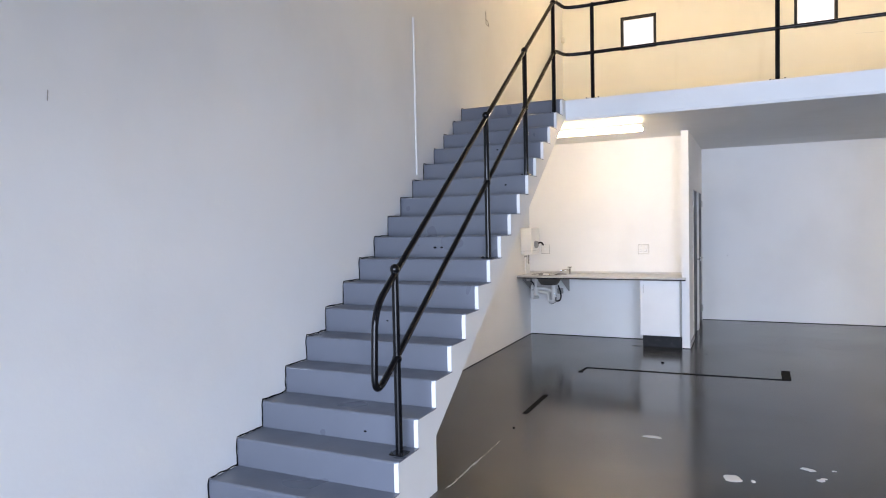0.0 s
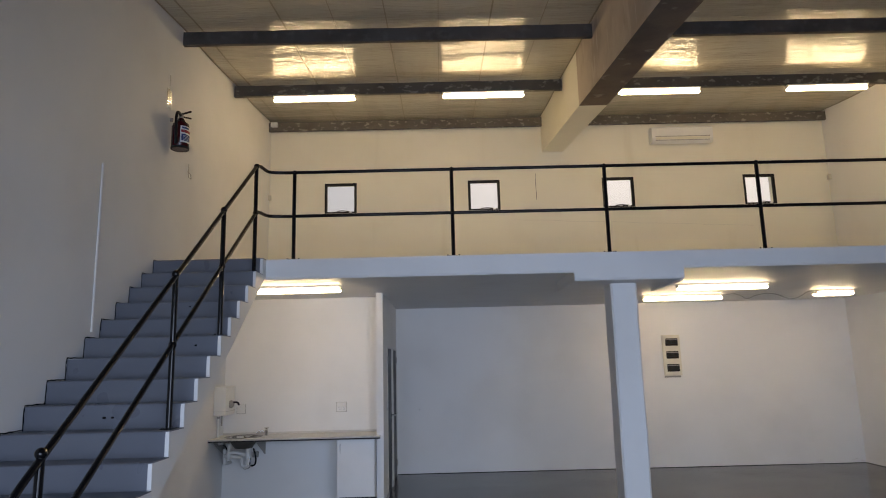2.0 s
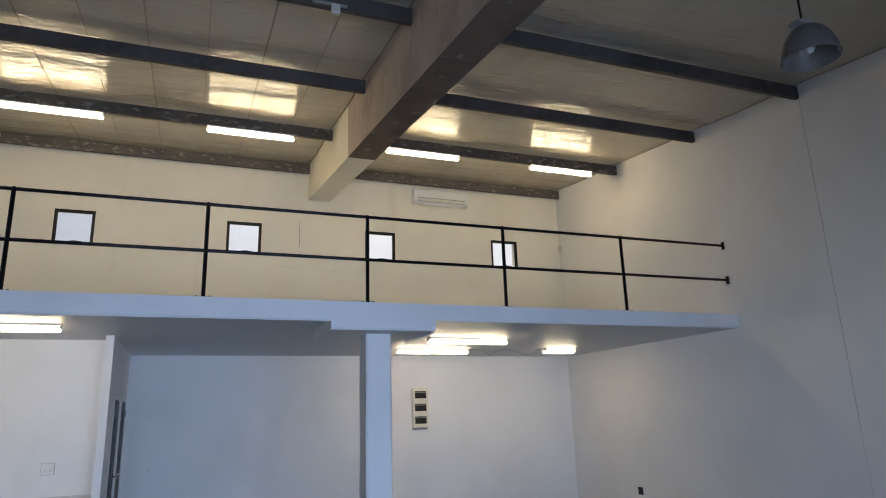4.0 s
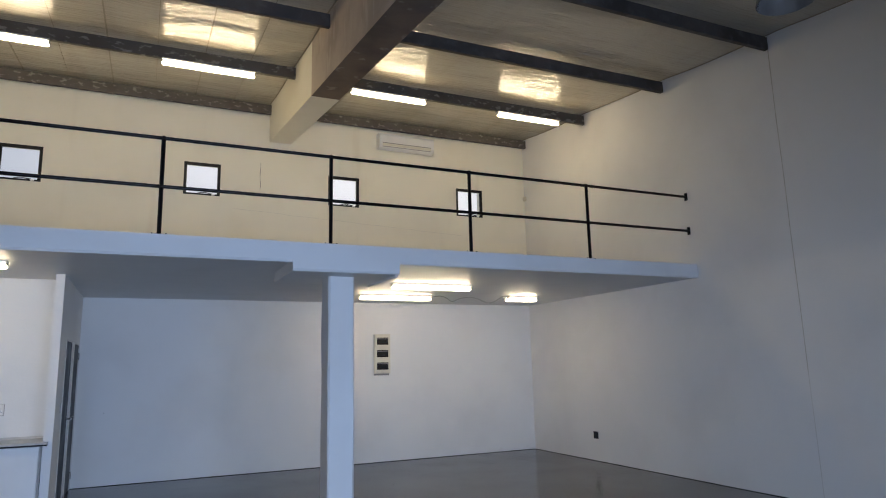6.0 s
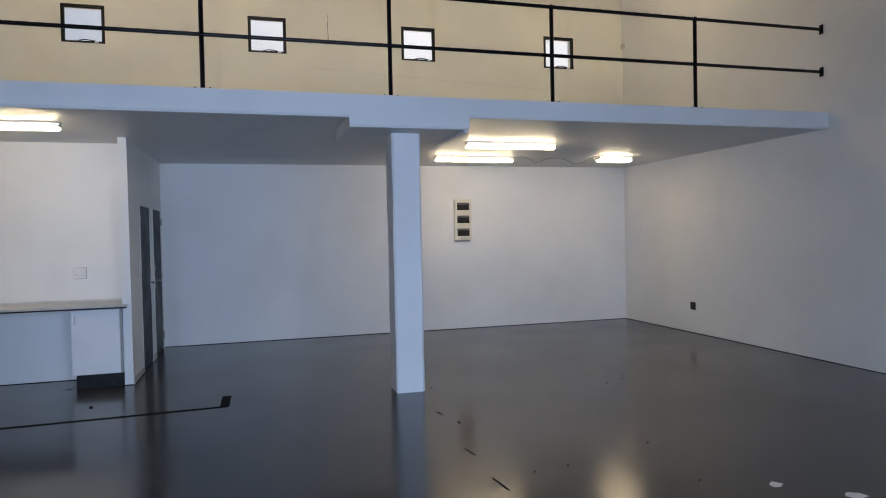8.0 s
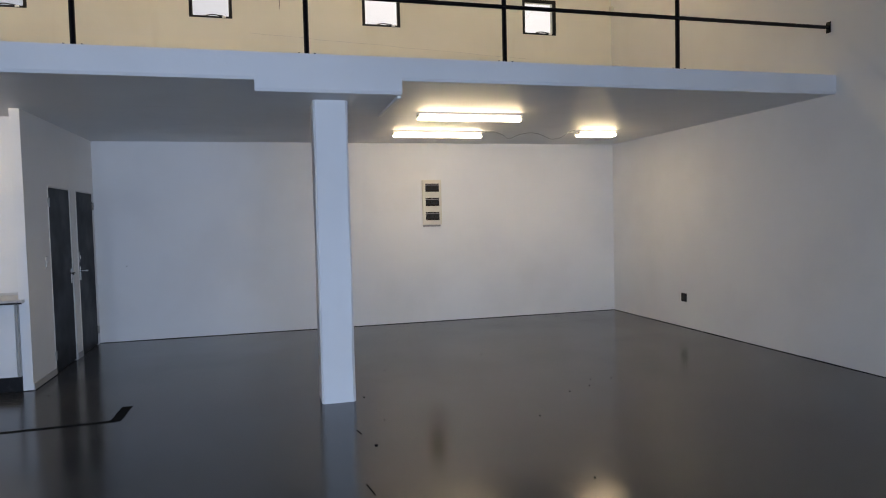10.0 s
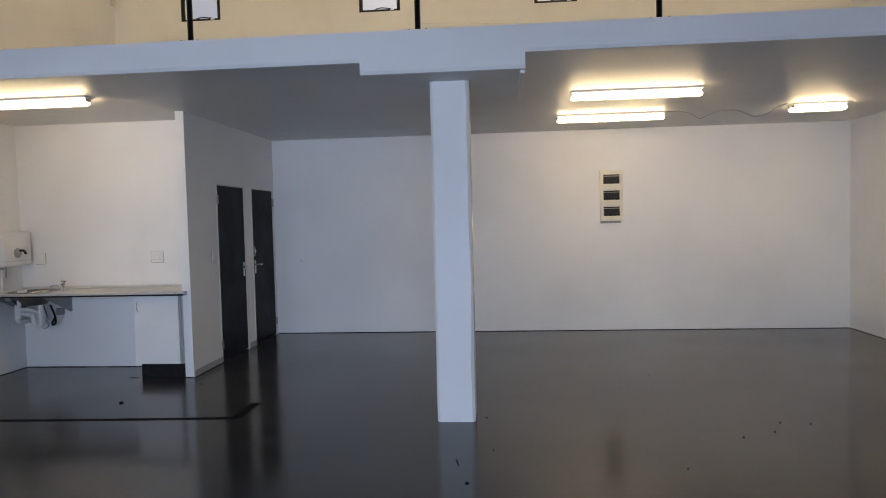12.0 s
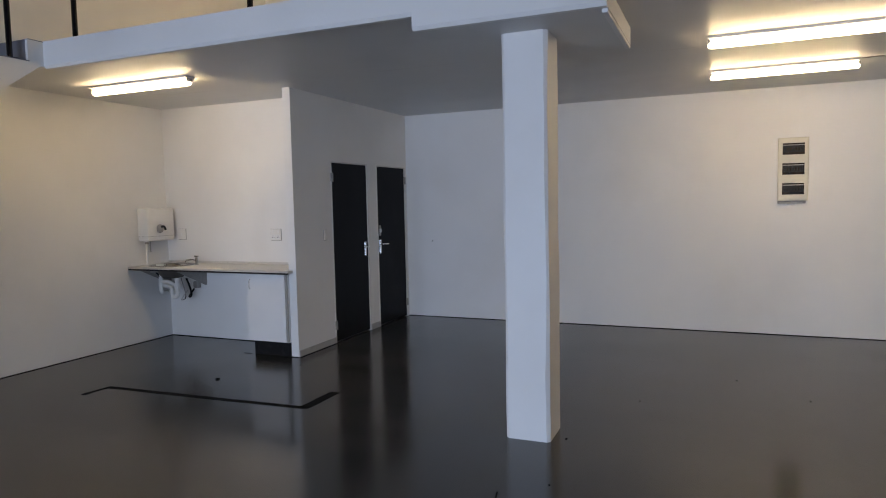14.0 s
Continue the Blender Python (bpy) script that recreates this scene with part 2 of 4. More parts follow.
def sweep(points, radius, sides=12, bm=None, closed_ends=True, squash=1.0):
    """A tube along a line of points."""
    out = bm or bmesh.new()
    pts = [Vector(p) for p in points]
    rings = []
    up = None
    for i, p in enumerate(pts):
        d = (pts[min(i + 1, len(pts) - 1)] - pts[max(i - 1, 0)]).normalized()
        if up is None:
            up = Vector((0, 0, 1)) if abs(d.z) < 0.9 else Vector((1, 0, 0))
        a = (up - d * up.dot(d)).normalized()
        up = a
        b = d.cross(a)
        r = radius[i] if isinstance(radius, (list, tuple)) else radius
        rings.append([out.verts.new(p + (a * math.cos(k) + b * math.sin(k) * squash) * r) for k in (2 * math.pi * j / sides for j in range(sides))])
    for q, w in zip(rings, rings[1:]):
        for j in range(sides):
            out.faces.new((q[j], q[(j + 1) % sides], w[(j + 1) % sides], w[j]))
    if closed_ends:
        out.faces.new(rings[0][::-1])
        out.faces.new(rings[-1])
    return out


def arc(points, cut=0.08, steps=6):
    """Rounds the corners of a line of points."""
    pts = [Vector(p) for p in points]
    out = [pts[0]]
    for a, b, c in zip(pts, pts[1:], pts[2:]):
        u = b + (a - b).normalized() * min(cut, (a - b).length * 0.49)
        w = b + (c - b).normalized() * min(cut, (c - b).length * 0.49)
        for k in range(steps + 1):
            s = k / steps
            out.append(u * (1 - s) ** 2 + b * 2 * s * (1 - s) + w * s * s)
    return out + [pts[-1]]


def lathe(profile, sides=28, bm=None, centre=(0, 0, 0)):
    out = bm or bmesh.new()
    c = Vector(centre)
    rings = [[out.verts.new(c + Vector((r * math.cos(k), r * math.sin(k), z))) for k in (2 * math.pi * j / sides for j in range(sides))] for r, z in profile]
    for q, w in zip(rings, rings[1:]):
        for j in range(sides):
            out.faces.new((q[j], q[(j + 1) % sides], w[(j + 1) % sides], w[j]))
    return out


def ball(centre, r, bm=None, flat=1.0):
    return lathe([(max(0.0005, r * math.sin(a)), -r * flat * math.cos(a)) for a in (math.pi * i / 10 for i in range(11))], 16, bm, centre)


def slab_with_holes(to_world, u_edges, v_edges, holes, depth):
    """A wall in the plane (u, v) with openings cut through its thickness."""
    bm = bmesh.new()
    made = {}

    def vert(u, v, w):
        key = (round(u, 5), round(v, 5), w)
        if key not in made:
            made[key] = bm.verts.new(to_world(u, v, w))
        return made[key]

    us = sorted({*u_edges, *(h[0] for h in holes), *(h[1] for h in holes)})
    vs = sorted({*v_edges, *(h[2] for h in holes), *(h[3] for h in holes)})
    solid = {}
    for i in range(len(us) - 1):
        for j in range(len(vs) - 1):
            cu, cv = (us[i] + us[i + 1]) / 2, (vs[j] + vs[j + 1]) / 2
            solid[i, j] = not any(h[0] < cu < h[1] and h[2] < cv < h[3] for h in holes)
    for (i, j), s in solid.items():
        if not s:
            continue
        a, b, c, d = us[i], us[i + 1], vs[j], vs[j + 1]
        for w in (0, depth):
            bm.faces.new((vert(a, c, w), vert(b, c, w), vert(b, d, w), vert(a, d, w)))
        for ni, nj, p, q in ((i - 1, j, (a, c), (a, d)), (i + 1, j, (b, c), (b, d)), (i, j - 1, (a, c), (b, c)), (i, j + 1, (a, d), (b, d))):
            if not solid.get((ni, nj), False):
                bm.faces.new((vert(*p, 0), vert(*q, 0), vert(*q, depth), vert(*p, depth)))
    return bm


# ---- the large structure ----
fl = box(XL - 0.2, XR + 0.2, YF - 0.2, YB + 0.2, -0.15, 0.0)
setting(part("floor", fl, FLOOR), "glossy dark grey epoxy-painted concrete floor with worn patches", "floor")
setting(part("ground", box(-60, 60, -70, 90, -0.3, -0.16), GROUND), "grey paved yard outside the unit", "ground")

TOP = 6.5
WALL_LEFT = setting(part("wall_left", box(XL - 0.22, XL, YF - 0.2, YB + 0.2, 0, TOP), WHITE), "tall white-painted plastered side wall beside the stairs", "wall")
WALL_RIGHT = setting(part("wall_right", box(XR, XR + 0.22, YF - 0.2, YB + 0.2, 0, TOP), WHITE), "tall white-painted plastered side wall with a vertical joint", "wall")

WINDOWS_X = (-0.765, 1.79, 4.19, 6.72)
WIN_W, WIN_Z0, WIN_Z1 = 0.57, 4.455, 5.003
holes = [(x - WIN_W / 2, x + WIN_W / 2, WIN_Z0, WIN_Z1) for x in WINDOWS_X]
bm = slab_with_holes(lambda u, v, w: (u, YB + w, v), (XL, XR), (0, SLAB_BOT + 0.1), [], 0.22)
setting(part("wall_back", bm, WHITE), "white-painted plastered back wall under the mezzanine", "wall")
bm = slab_with_holes(lambda u, v, w: (u, YB + w, v), (XL, XR), (SLAB_BOT + 0.1, TOP), holes, 0.22)
setting(part("wall_back_upper", bm, CREAM), "cream-painted plastered upper back wall with four small windows", "wall")
bm = slab_with_holes(lambda u, v, w: (u, YF - w, v), (XL, XR), (0, TOP), [(OPEN_X0, OPEN_X1, -1, OPEN_Z)], 0.22)
setting(part("wall_front", bm, WHITE), "white-painted front wall with a wide roller door opening", "wall")

# roof underside: foil that sags a little between the purlins
PURLIN_Y = [11.43, 9.47, 7.53, 5.71, 3.48, 1.5, -0.5]


def foil_z(x, y):
    s = ((11.44 - y) / 1.975) % 1.0
    lap = ((x - XL) / 1.22) % 1.0
    sag = 0.022 * math.sin(math.pi * s) * (1 + 0.8 * noise.noise((x * 0.9, y * 0.5, 0))) + 0.010 * abs(math.sin(math.pi * lap))
    return roof_z(y) + 0.035 - sag + 0.006 * noise.noise((x * 2.3, y * 1.1, 3))


bm = bmesh.new()
nx, ny = 84, 100
grid = []
for j in range(ny + 1):
    y = YF + (YB - YF) * j / ny
    row = []
    for i in range(nx + 1):
        x = XL + (XR - XL) * i / nx
        row.append(bm.verts.new((x, y, foil_z(x, y))))
    grid.append(row)
for j in range(ny):
    for i in range(nx):
        bm.faces.new((grid[j][i], grid[j][i + 1], grid[j + 1][i + 1], grid[j + 1][i]))
ceil = part("ceiling", bm, FOIL, smooth=True)
setting(ceil, "yellowed silver foil insulation lining under the sloping roof", "ceiling")
bm = bmesh.new()
y0, y1 = YF - 0.2, YB + 0.2
v = [bm.verts.new((x, y, roof_z(y) + dz)) for x in (XL - 0.2, XR + 0.2) for y in (y0, y1) for dz in (0.08, 0.14)]
for q in ((0, 1, 3, 2), (4, 6, 7, 5), (0, 4, 5, 1), (2, 3, 7, 6), (0, 2, 6, 4), (1, 5, 7, 3)):
    bm.faces.new([v[i] for i in q])
setting(part("roof_sheet", bm, SHUTTER), "profiled steel roof sheeting above the foil", "roof")

# laps of the foil
for n_, x in enumerate([XL + 0.02, XL + 0.22] + [XL + 0.61 * i for i in range(2, 9)] + [XL + 5.9, XR - 0.014]):
    broad = 1.0 if n_ < 2 or n_ > 8 or n_ % 2 == 0 else 0.4
    bm = bmesh.new()
    rows = []
    for j in range(80):
        y = YF + (YB - YF) * j / 79
        w = (0.008 + 0.003 * noise.noise((x, y * 2, 5))) * broad
        z = foil_z(x, y) - 0.001
        rows.append([bm.verts.new((x - w, y, z)), bm.verts.new((x + w, y, z)), bm.verts.new((x + w, y, z - 0.006)), bm.verts.new((x - w, y, z - 0.006))])
    for a, b in zip(rows, rows[1:]):
        for k in range(4):
            bm.faces.new((a[k], a[(k + 1) % 4], b[(k + 1) % 4], b[k]))
    setting(part("foil_seam", bm, SEAM), "brown taped seam in the roof foil", "trim")

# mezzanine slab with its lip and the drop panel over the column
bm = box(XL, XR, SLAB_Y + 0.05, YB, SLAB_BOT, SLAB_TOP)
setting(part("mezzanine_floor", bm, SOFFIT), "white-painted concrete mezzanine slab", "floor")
bm = bmesh.new()
for x0, x1, zb in ((STAIR_X, 2.40, 2.706), (2.40, 3.575, 2.617), (3.575, XR, 2.731)):
    prof = [(SLAB_Y, SLAB_TOP), (SLAB_Y, zb + 0.024), (SLAB_Y + 0.014, zb), (SLAB_Y + 0.05, zb), (SLAB_Y + 0.05, SLAB_TOP)]
    a, b = [[bm.verts.new((x, y, z)) for y, z in prof] for x in (x0, x1)]
    for k in range(5):
        bm.faces.new((a[k], a[(k + 1) % 5], b[(k + 1) % 5], b[k]))
    bm.faces.new(a[::-1]), bm.faces.new(b)
setting(part("slab_edge", bm, WHITE), "white-painted front edge of the mezzanine slab", "trim")
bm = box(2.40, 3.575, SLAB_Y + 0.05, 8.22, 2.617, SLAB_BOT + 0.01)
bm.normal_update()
# sides take the lighter wall colour to carry the lamp light on them
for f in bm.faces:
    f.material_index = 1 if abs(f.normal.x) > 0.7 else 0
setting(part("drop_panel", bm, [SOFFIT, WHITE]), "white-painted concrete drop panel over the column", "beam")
for x0, x1 in ((3.54, 3.575),):
    setting(part("panel_edge_bead", box(x0, x1, SLAB_Y + 0.052, 8.22, 2.592, 2.617, 0.006), WHITE), "raised white plaster edge under the drop panel", "trim")
# column, cast a little uneven, its edges rubbed to narrow flats
CX0, CX1, CY0, CY1 = 2.864, 3.158, 7.512, 7.83
bm = bmesh.new()
rings = []
for k in range(45):
    z = 2.622 * k / 44
    ring = []
    for n_, (cx, cy, sx, sy) in enumerate(((CX0, CY0, 1, 1), (CX1, CY0, -1, 1), (CX1, CY1, -1, -1), (CX0, CY1, 1, -1))):
        c = 0.020 + 0.010 * noise.noise((z * 1.3, n_ * 7.0, 1)) + 0.004 * noise.noise((z * 6.0, n_ * 3.0, 5))
        wx, wy = 0.007 * noise.noise((z * 1.7, n_ * 5.0, 2)), 0.007 * noise.noise((z * 1.7, n_ * 5.0, 9))
        flats = [(cx + sx * c + wx, cy + wy), (cx + wx, cy + sy * c + wy)]
        ring += [bm.verts.new((u, v, z)) for u, v in (flats[::-1] if n_ % 2 == 0 else flats)]
    rings.append(ring)
for q, w in zip(rings, rings[1:]):
    for j in range(8):
        bm.faces.new((q[j], q[(j + 1) % 8], w[(j + 1) % 8], w[j]))
bm.faces.new(rings[0][::-1]), bm.faces.new(rings[-1])
setting(part("column", bm, WHITE, smooth=True), "square white-painted concrete column with softened edges", "column")

# roof beam with a haunch towards the back wall
bm = bmesh.new()
prof = [(YF, 3.90), (8.45, 5.10), (YB, 5.50)]
rows = []
for y, z in prof:
    rows.append([bm.verts.new((2.86, y, z)), bm.verts.new((3.23, y, z)), bm.verts.new((3.23, y, roof_z(y) + 0.03)), bm.verts.new((2.86, y, roof_z(y) + 0.03))])
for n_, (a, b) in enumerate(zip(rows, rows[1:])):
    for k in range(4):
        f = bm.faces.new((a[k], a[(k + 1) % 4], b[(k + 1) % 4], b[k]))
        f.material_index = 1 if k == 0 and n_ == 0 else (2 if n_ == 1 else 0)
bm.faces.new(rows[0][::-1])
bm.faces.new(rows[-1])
setting(part("roof_beam", bm, [BEAM, BEAM_UNDER, CREAM]), "stained concrete roof beam, darker underneath, cream-painted end at the wall", "beam")


def purlin(y, x0, x1, mat):
    """A lipped channel along x."""
    z1 = roof_z(y) - 0.002
    z0, w, lip, t = z1 - 0.165, 0.055, 0.022, 0.005
    prof = [(0, z0), (w, z0), (w, z0 + lip), (w - t, z0 + lip), (w - t, z0 + t), (t, z0 + t), (t, z1 - t), (w - t, z1 - t), (w - t, z1 - lip), (w, z1 - lip), (w, z1), (0, z1)]
    bm = bmesh.new()
    a = [bm.verts.new((x0, y + p, z)) for p, z in prof]
    b = [bm.verts.new((x1, y + p, z)) for p, z in prof]
    k = len(prof)
    for i in range(k):
        bm.faces.new((a[i], a[(i + 1) % k], b[(i + 1) % k], b[i]))
    bm.faces.new(a[::-1])
    bm.faces.new(b)
    return tagged(part("roof_purlin", bm, mat), "galvanised steel channel purlin under the roof foil", "purlin", "roof purlins", "structure")


for y in PURLIN_Y:
    finish = STEEL_FLAKY if y > 9 else STEEL
    purlin(y, XL, 2.86, finish)
    purlin(y, 3.23, XR, finish)

# partition walls of the kitchenette and the two small rooms
D1, D2, DH = (9.675, 10.482), (10.715, 11.517), 2.035
bm = slab_with_holes(lambda u, v, w: (DOOR_X - w, u, v), (FIN_Y, YB), (0, SLAB_BOT), [(D1[0], D1[1], -1, DH), (D2[0], D2[1], -1, DH)], 0.09)
setting(part("wall_partition", bm, WHITE), "white-painted partition wall with two doors", "wall")
setting(part("wall_kitchen", box(XL, DOOR_X - 0.09, KITCHEN_Y, KITCHEN_Y + 0.1, 0, SLAB_BOT), WHITE), "white-painted wall behind the kitchenette", "wall")


# ---- staircase ----
stairs = thing("staircase", "concrete staircase with blue-grey painted steps and white sides against the wall", "staircase", at=((XL + STAIR_X) / 2, NOSE_Y, 0))
bm = bmesh.new()


def under(y):
    return 0.0 if y < 3.86 else 0.345 + (y - 3.86) * (2.72 - 0.345) / (7.15 - 3.86) if y < 7.15 else 2.72


def column_of(bm, y0, y1, z1):
    """One slice of the flight between two lines across it, from its underside to its top."""
    v = [bm.verts.new((x, y, z)) for x in (XL, STAIR_X) for y, z in ((y0, under(y0 + 1e-6)), (y1, under(y1 - 1e-6)), (y1, z1), (y0, z1))]
    for q in ((0, 1, 2, 3), (7, 6, 5, 4), (0, 4, 5, 1), (1, 5, 6, 2), (2, 6, 7, 3), (3, 7, 4, 0)):
        bm.faces.new([v[n_] for n_ in q])


cuts = sorted([NOSE_Y + 0.006 + GOING * i for i in range(STEPS + 1)] + [3.86, 7.15, SLAB_Y + 0.05])
for c0, c1 in zip(cuts, cuts[1:]):
    n_ = min(STEPS + 1, 1 + int(((c0 + c1) / 2 - NOSE_Y - 0.006) / GOING))
    column_of(bm, c0, c1, RISER * n_ - 0.006)
bmesh.ops.remove_doubles(bm, verts=bm.verts, dist=1e-5)
flight = part("flight", bm, WHITE, None, "white-painted concrete flight with a sloping underside")
flight.parent, flight.matrix_parent_inverse = stairs, Matrix.Translation(-stairs.location)


def own(ob, parent):
    ob.parent = parent
    if parent.parent is None:
        ob.matrix_parent_inverse = Matrix.Translation(parent.location).inverted()
    return ob


for i in range(STEPS + 1):
    y, z0, z1 = NOSE_Y + GOING * i, RISER * i, RISER * (i + 1)
    deep = GOING + 0.012 if i < STEPS else SLAB_Y + 0.05 - y
    jit = 0.004 * math.sin(i * 2.7)
    bm = bmesh.new()
    prof = [(0, z0), (0, z1 - 0.012), (0.004, z1 - 0.004), (0.012, z1), (deep, z1), (deep, z1 - 0.007), (0.010, z1 - 0.007), (0.006, z0)]
    a = [bm.verts.new((XL, y + p + jit, z)) for p, z in prof]
    b = [bm.verts.new((STAIR_X - (0.028 if (p < 0.008) else 0.0), y + p, z)) for p, z in prof]
    for j in range(8):
        bm.faces.new((a[j], a[(j + 1) % 8], b[(j + 1) % 8], b[j]))
    bm.faces.new(a[::-1])
    bm.faces.new(b)
    own(part("step", bm, STEP), stairs)
    bm = box(STAIR_X - 0.028, STAIR_X, y + 0.001, y + 0.006, z0 + 0.002, z1 - 0.008)
    own(part("step_edge", bm, WHITE), stairs)
    # uneven dark paint edge against the wall
    line, wid = [], []
    for k in range(15):
        f = k / 14
        wob = 0.007 * noise.noise((i * 3.7, k * 0.6, 0)) + 0.004 * noise.noise((i * 5.1, k * 1.7, 4))
        if f < 0.42:
            line.append((XL + 0.001, y - 0.006 + wob, z0 + (z1 - z0) * f / 0.42))
        else:
            line.append((XL + 0.001, y + GOING * (f - 0.42) / 0.58 * 0.97, z1 + 0.007 + wob))
        wid.append(0.0045 + 0.0035 * noise.noise((i * 2.1, k * 0.9, 8)))
    own(part("paint_edge", sweep(line, wid, 6), TAPE), stairs)


# ---- handrails ----
RX, R = STAIR_X - 0.06, 0.021
TOP_S = lambda y: 1.40 + 0.7215 * (y - 3.5)
MID_S = lambda y: 0.89 + 0.7215 * (y - 3.5)
rail = thing("stair_railing", "black-painted tubular steel handrail with two rails up the staircase", "railing", at=(RX, 3.5, 2 * RISER))
for y, n_ in ((3.5, 2), (4.975, 8), (5.965, 12), (6.945, 16)):
    base = RISER * n_
    p = own(part("post", sweep([(RX, y, base), (RX, y, TOP_S(y))], R, 14), BLACK, smooth=True), rail)
    own(part("base_plate", box(RX - 0.045, RX + 0.045, y - 0.045, y + 0.045, base + 0.001, base + 0.009, 0.003), BLACK), rail)
    for zz in (TOP_S(y), MID_S(y)):
        own(part("ball_joint", ball((RX, y, zz), 0.029), BLACK, smooth=True), rail)
    for dx in (-0.032, 0.032):
        own(part("bolt", lathe([(0.0005, 0.018), (0.008, 0.018), (0.008, 0.008)], 8, None, (RX + dx, y - 0.03, base)), BLACK), rail)
loop = arc([(RX, 6.945, TOP_S(6.945)), (RX, 3.27, TOP_S(3.27) - 0.03), (RX, 3.245, 0.725), (RX, 3.50, 0.90), (RX, 6.945, MID_S(6.945))], 0.13, 8)
own(part("handrail", sweep(loop, 0.019, 12), BLACK, smooth=True), rail)

PY = SLAB_Y + 0.085
POSTS = [-0.618, 1.118, 2.815, 4.512, 6.238]
balcony = thing("balcony_railing", "black-painted tubular steel railing along the mezzanine edge", "railing", at=(3.5, PY, SLAB_TOP))
for x in POSTS:
    own(part("post", sweep([(x, PY, SLAB_TOP), (x, PY, SLAB_TOP + 0.985)], R, 14), BLACK, smooth=True), balcony)
    own(part("base_plate", box(x - 0.05, x + 0.05, PY - 0.05, PY + 0.05, SLAB_TOP + 0.001, SLAB_TOP + 0.009, 0.003), BLACK), balcony)
    for zz in (0.985, 0.49):
        own(part("ball_joint", ball((x, PY, SLAB_TOP + zz), 0.027), BLACK, smooth=True), balcony)
    for dx in (-0.062, 0.062):
        own(part("bolt", lathe([(0.0005, 0.02), (0.008, 0.02), (0.008, 0.0)], 8, None, (x + dx, PY - 0.02, SLAB_TOP)), BLACK), balcony)
for dz, zs in ((0.985, TOP_S(6.945)), (0.49, MID_S(6.945))):
    z = SLAB_TOP + dz
    line = arc([(RX, 6.945, zs), (RX + 0.004, 7.01, zs + 0.035), (RX + 0.05, PY - 0.03, z), (RX + 0.22, PY, z), (XR - 0.012, PY, z)], 0.07, 6)
    own(part("handrail", sweep(line, 0.0185, 12), BLACK, smooth=True), balcony)
    own(part("wall_flange", box(XR - 0.014, XR - 0.001, PY - 0.026, PY + 0.026, z - 0.055, z + 0.055, 0.004), BLACK), balcony)


# ---- windows ----
def window(x, n_):
    w = thing("window_%d" % n_, "small square top-hung window in a black aluminium frame", "window", "mezzanine windows", "structure", (x, YB, WIN_Z0))
    x0, x1, z0, z1, y = x - WIN_W / 2, x + WIN_W / 2, WIN_Z0, WIN_Z1, YB - 0.004
    f = 0.034
    for nm, (a, b, c, d) in (("frame_top", (x0, x1, z1 - f, z1)), ("frame_bottom", (x0, x1, z0, z0 + f * 0.55)), ("frame_side", (x0, x0 + f, z0 + f * 0.55, z1 - f)), ("frame_side", (x1 - f, x1, z0 + f * 0.55, z1 - f))):
        own(part(nm, box(a, b, y, y + 0.05, c, d, 0.003), ALU_BLACK), w)
    s = 0.012
    sash = own(part("sash", slab_with_holes(lambda u, v, d: (u, y + 0.014 + d, v), (x0 + f, x1 - f), (z0 + f * 0.55, z1 - f), [(x0 + f + s, x1 - f - s, z0 + f * 0.55 + s, z1 - f - s)], 0.03), ALU_BLACK), w)
    pane = own(part("pane", box(x0 + f + 0.004, x1 - f - 0.004, y + 0.026, y + 0.030, z0 + 0.022, z1 - f - 0.004), PANE), sash)
    pane.visible_shadow = False
    own(part("stay", sweep(arc([(x - 0.06, y + 0.004, z0 + 0.03), (x + 0.02, y - 0.012, z0 + 0.045), (x + 0.16, y - 0.006, z0 + 0.028)], 0.03), 0.008, 8), ALU_BLACK), sash)
    own(part("latch", box(x + 0.15, x + 0.20, y - 0.018, y - 0.001, z0 + 0.004, z0 + 0.026, 0.004), PVC, None, "white plastic window catch"), sash)


for n_, x in enumerate(WINDOWS_X):
    window(x, n_ + 1)


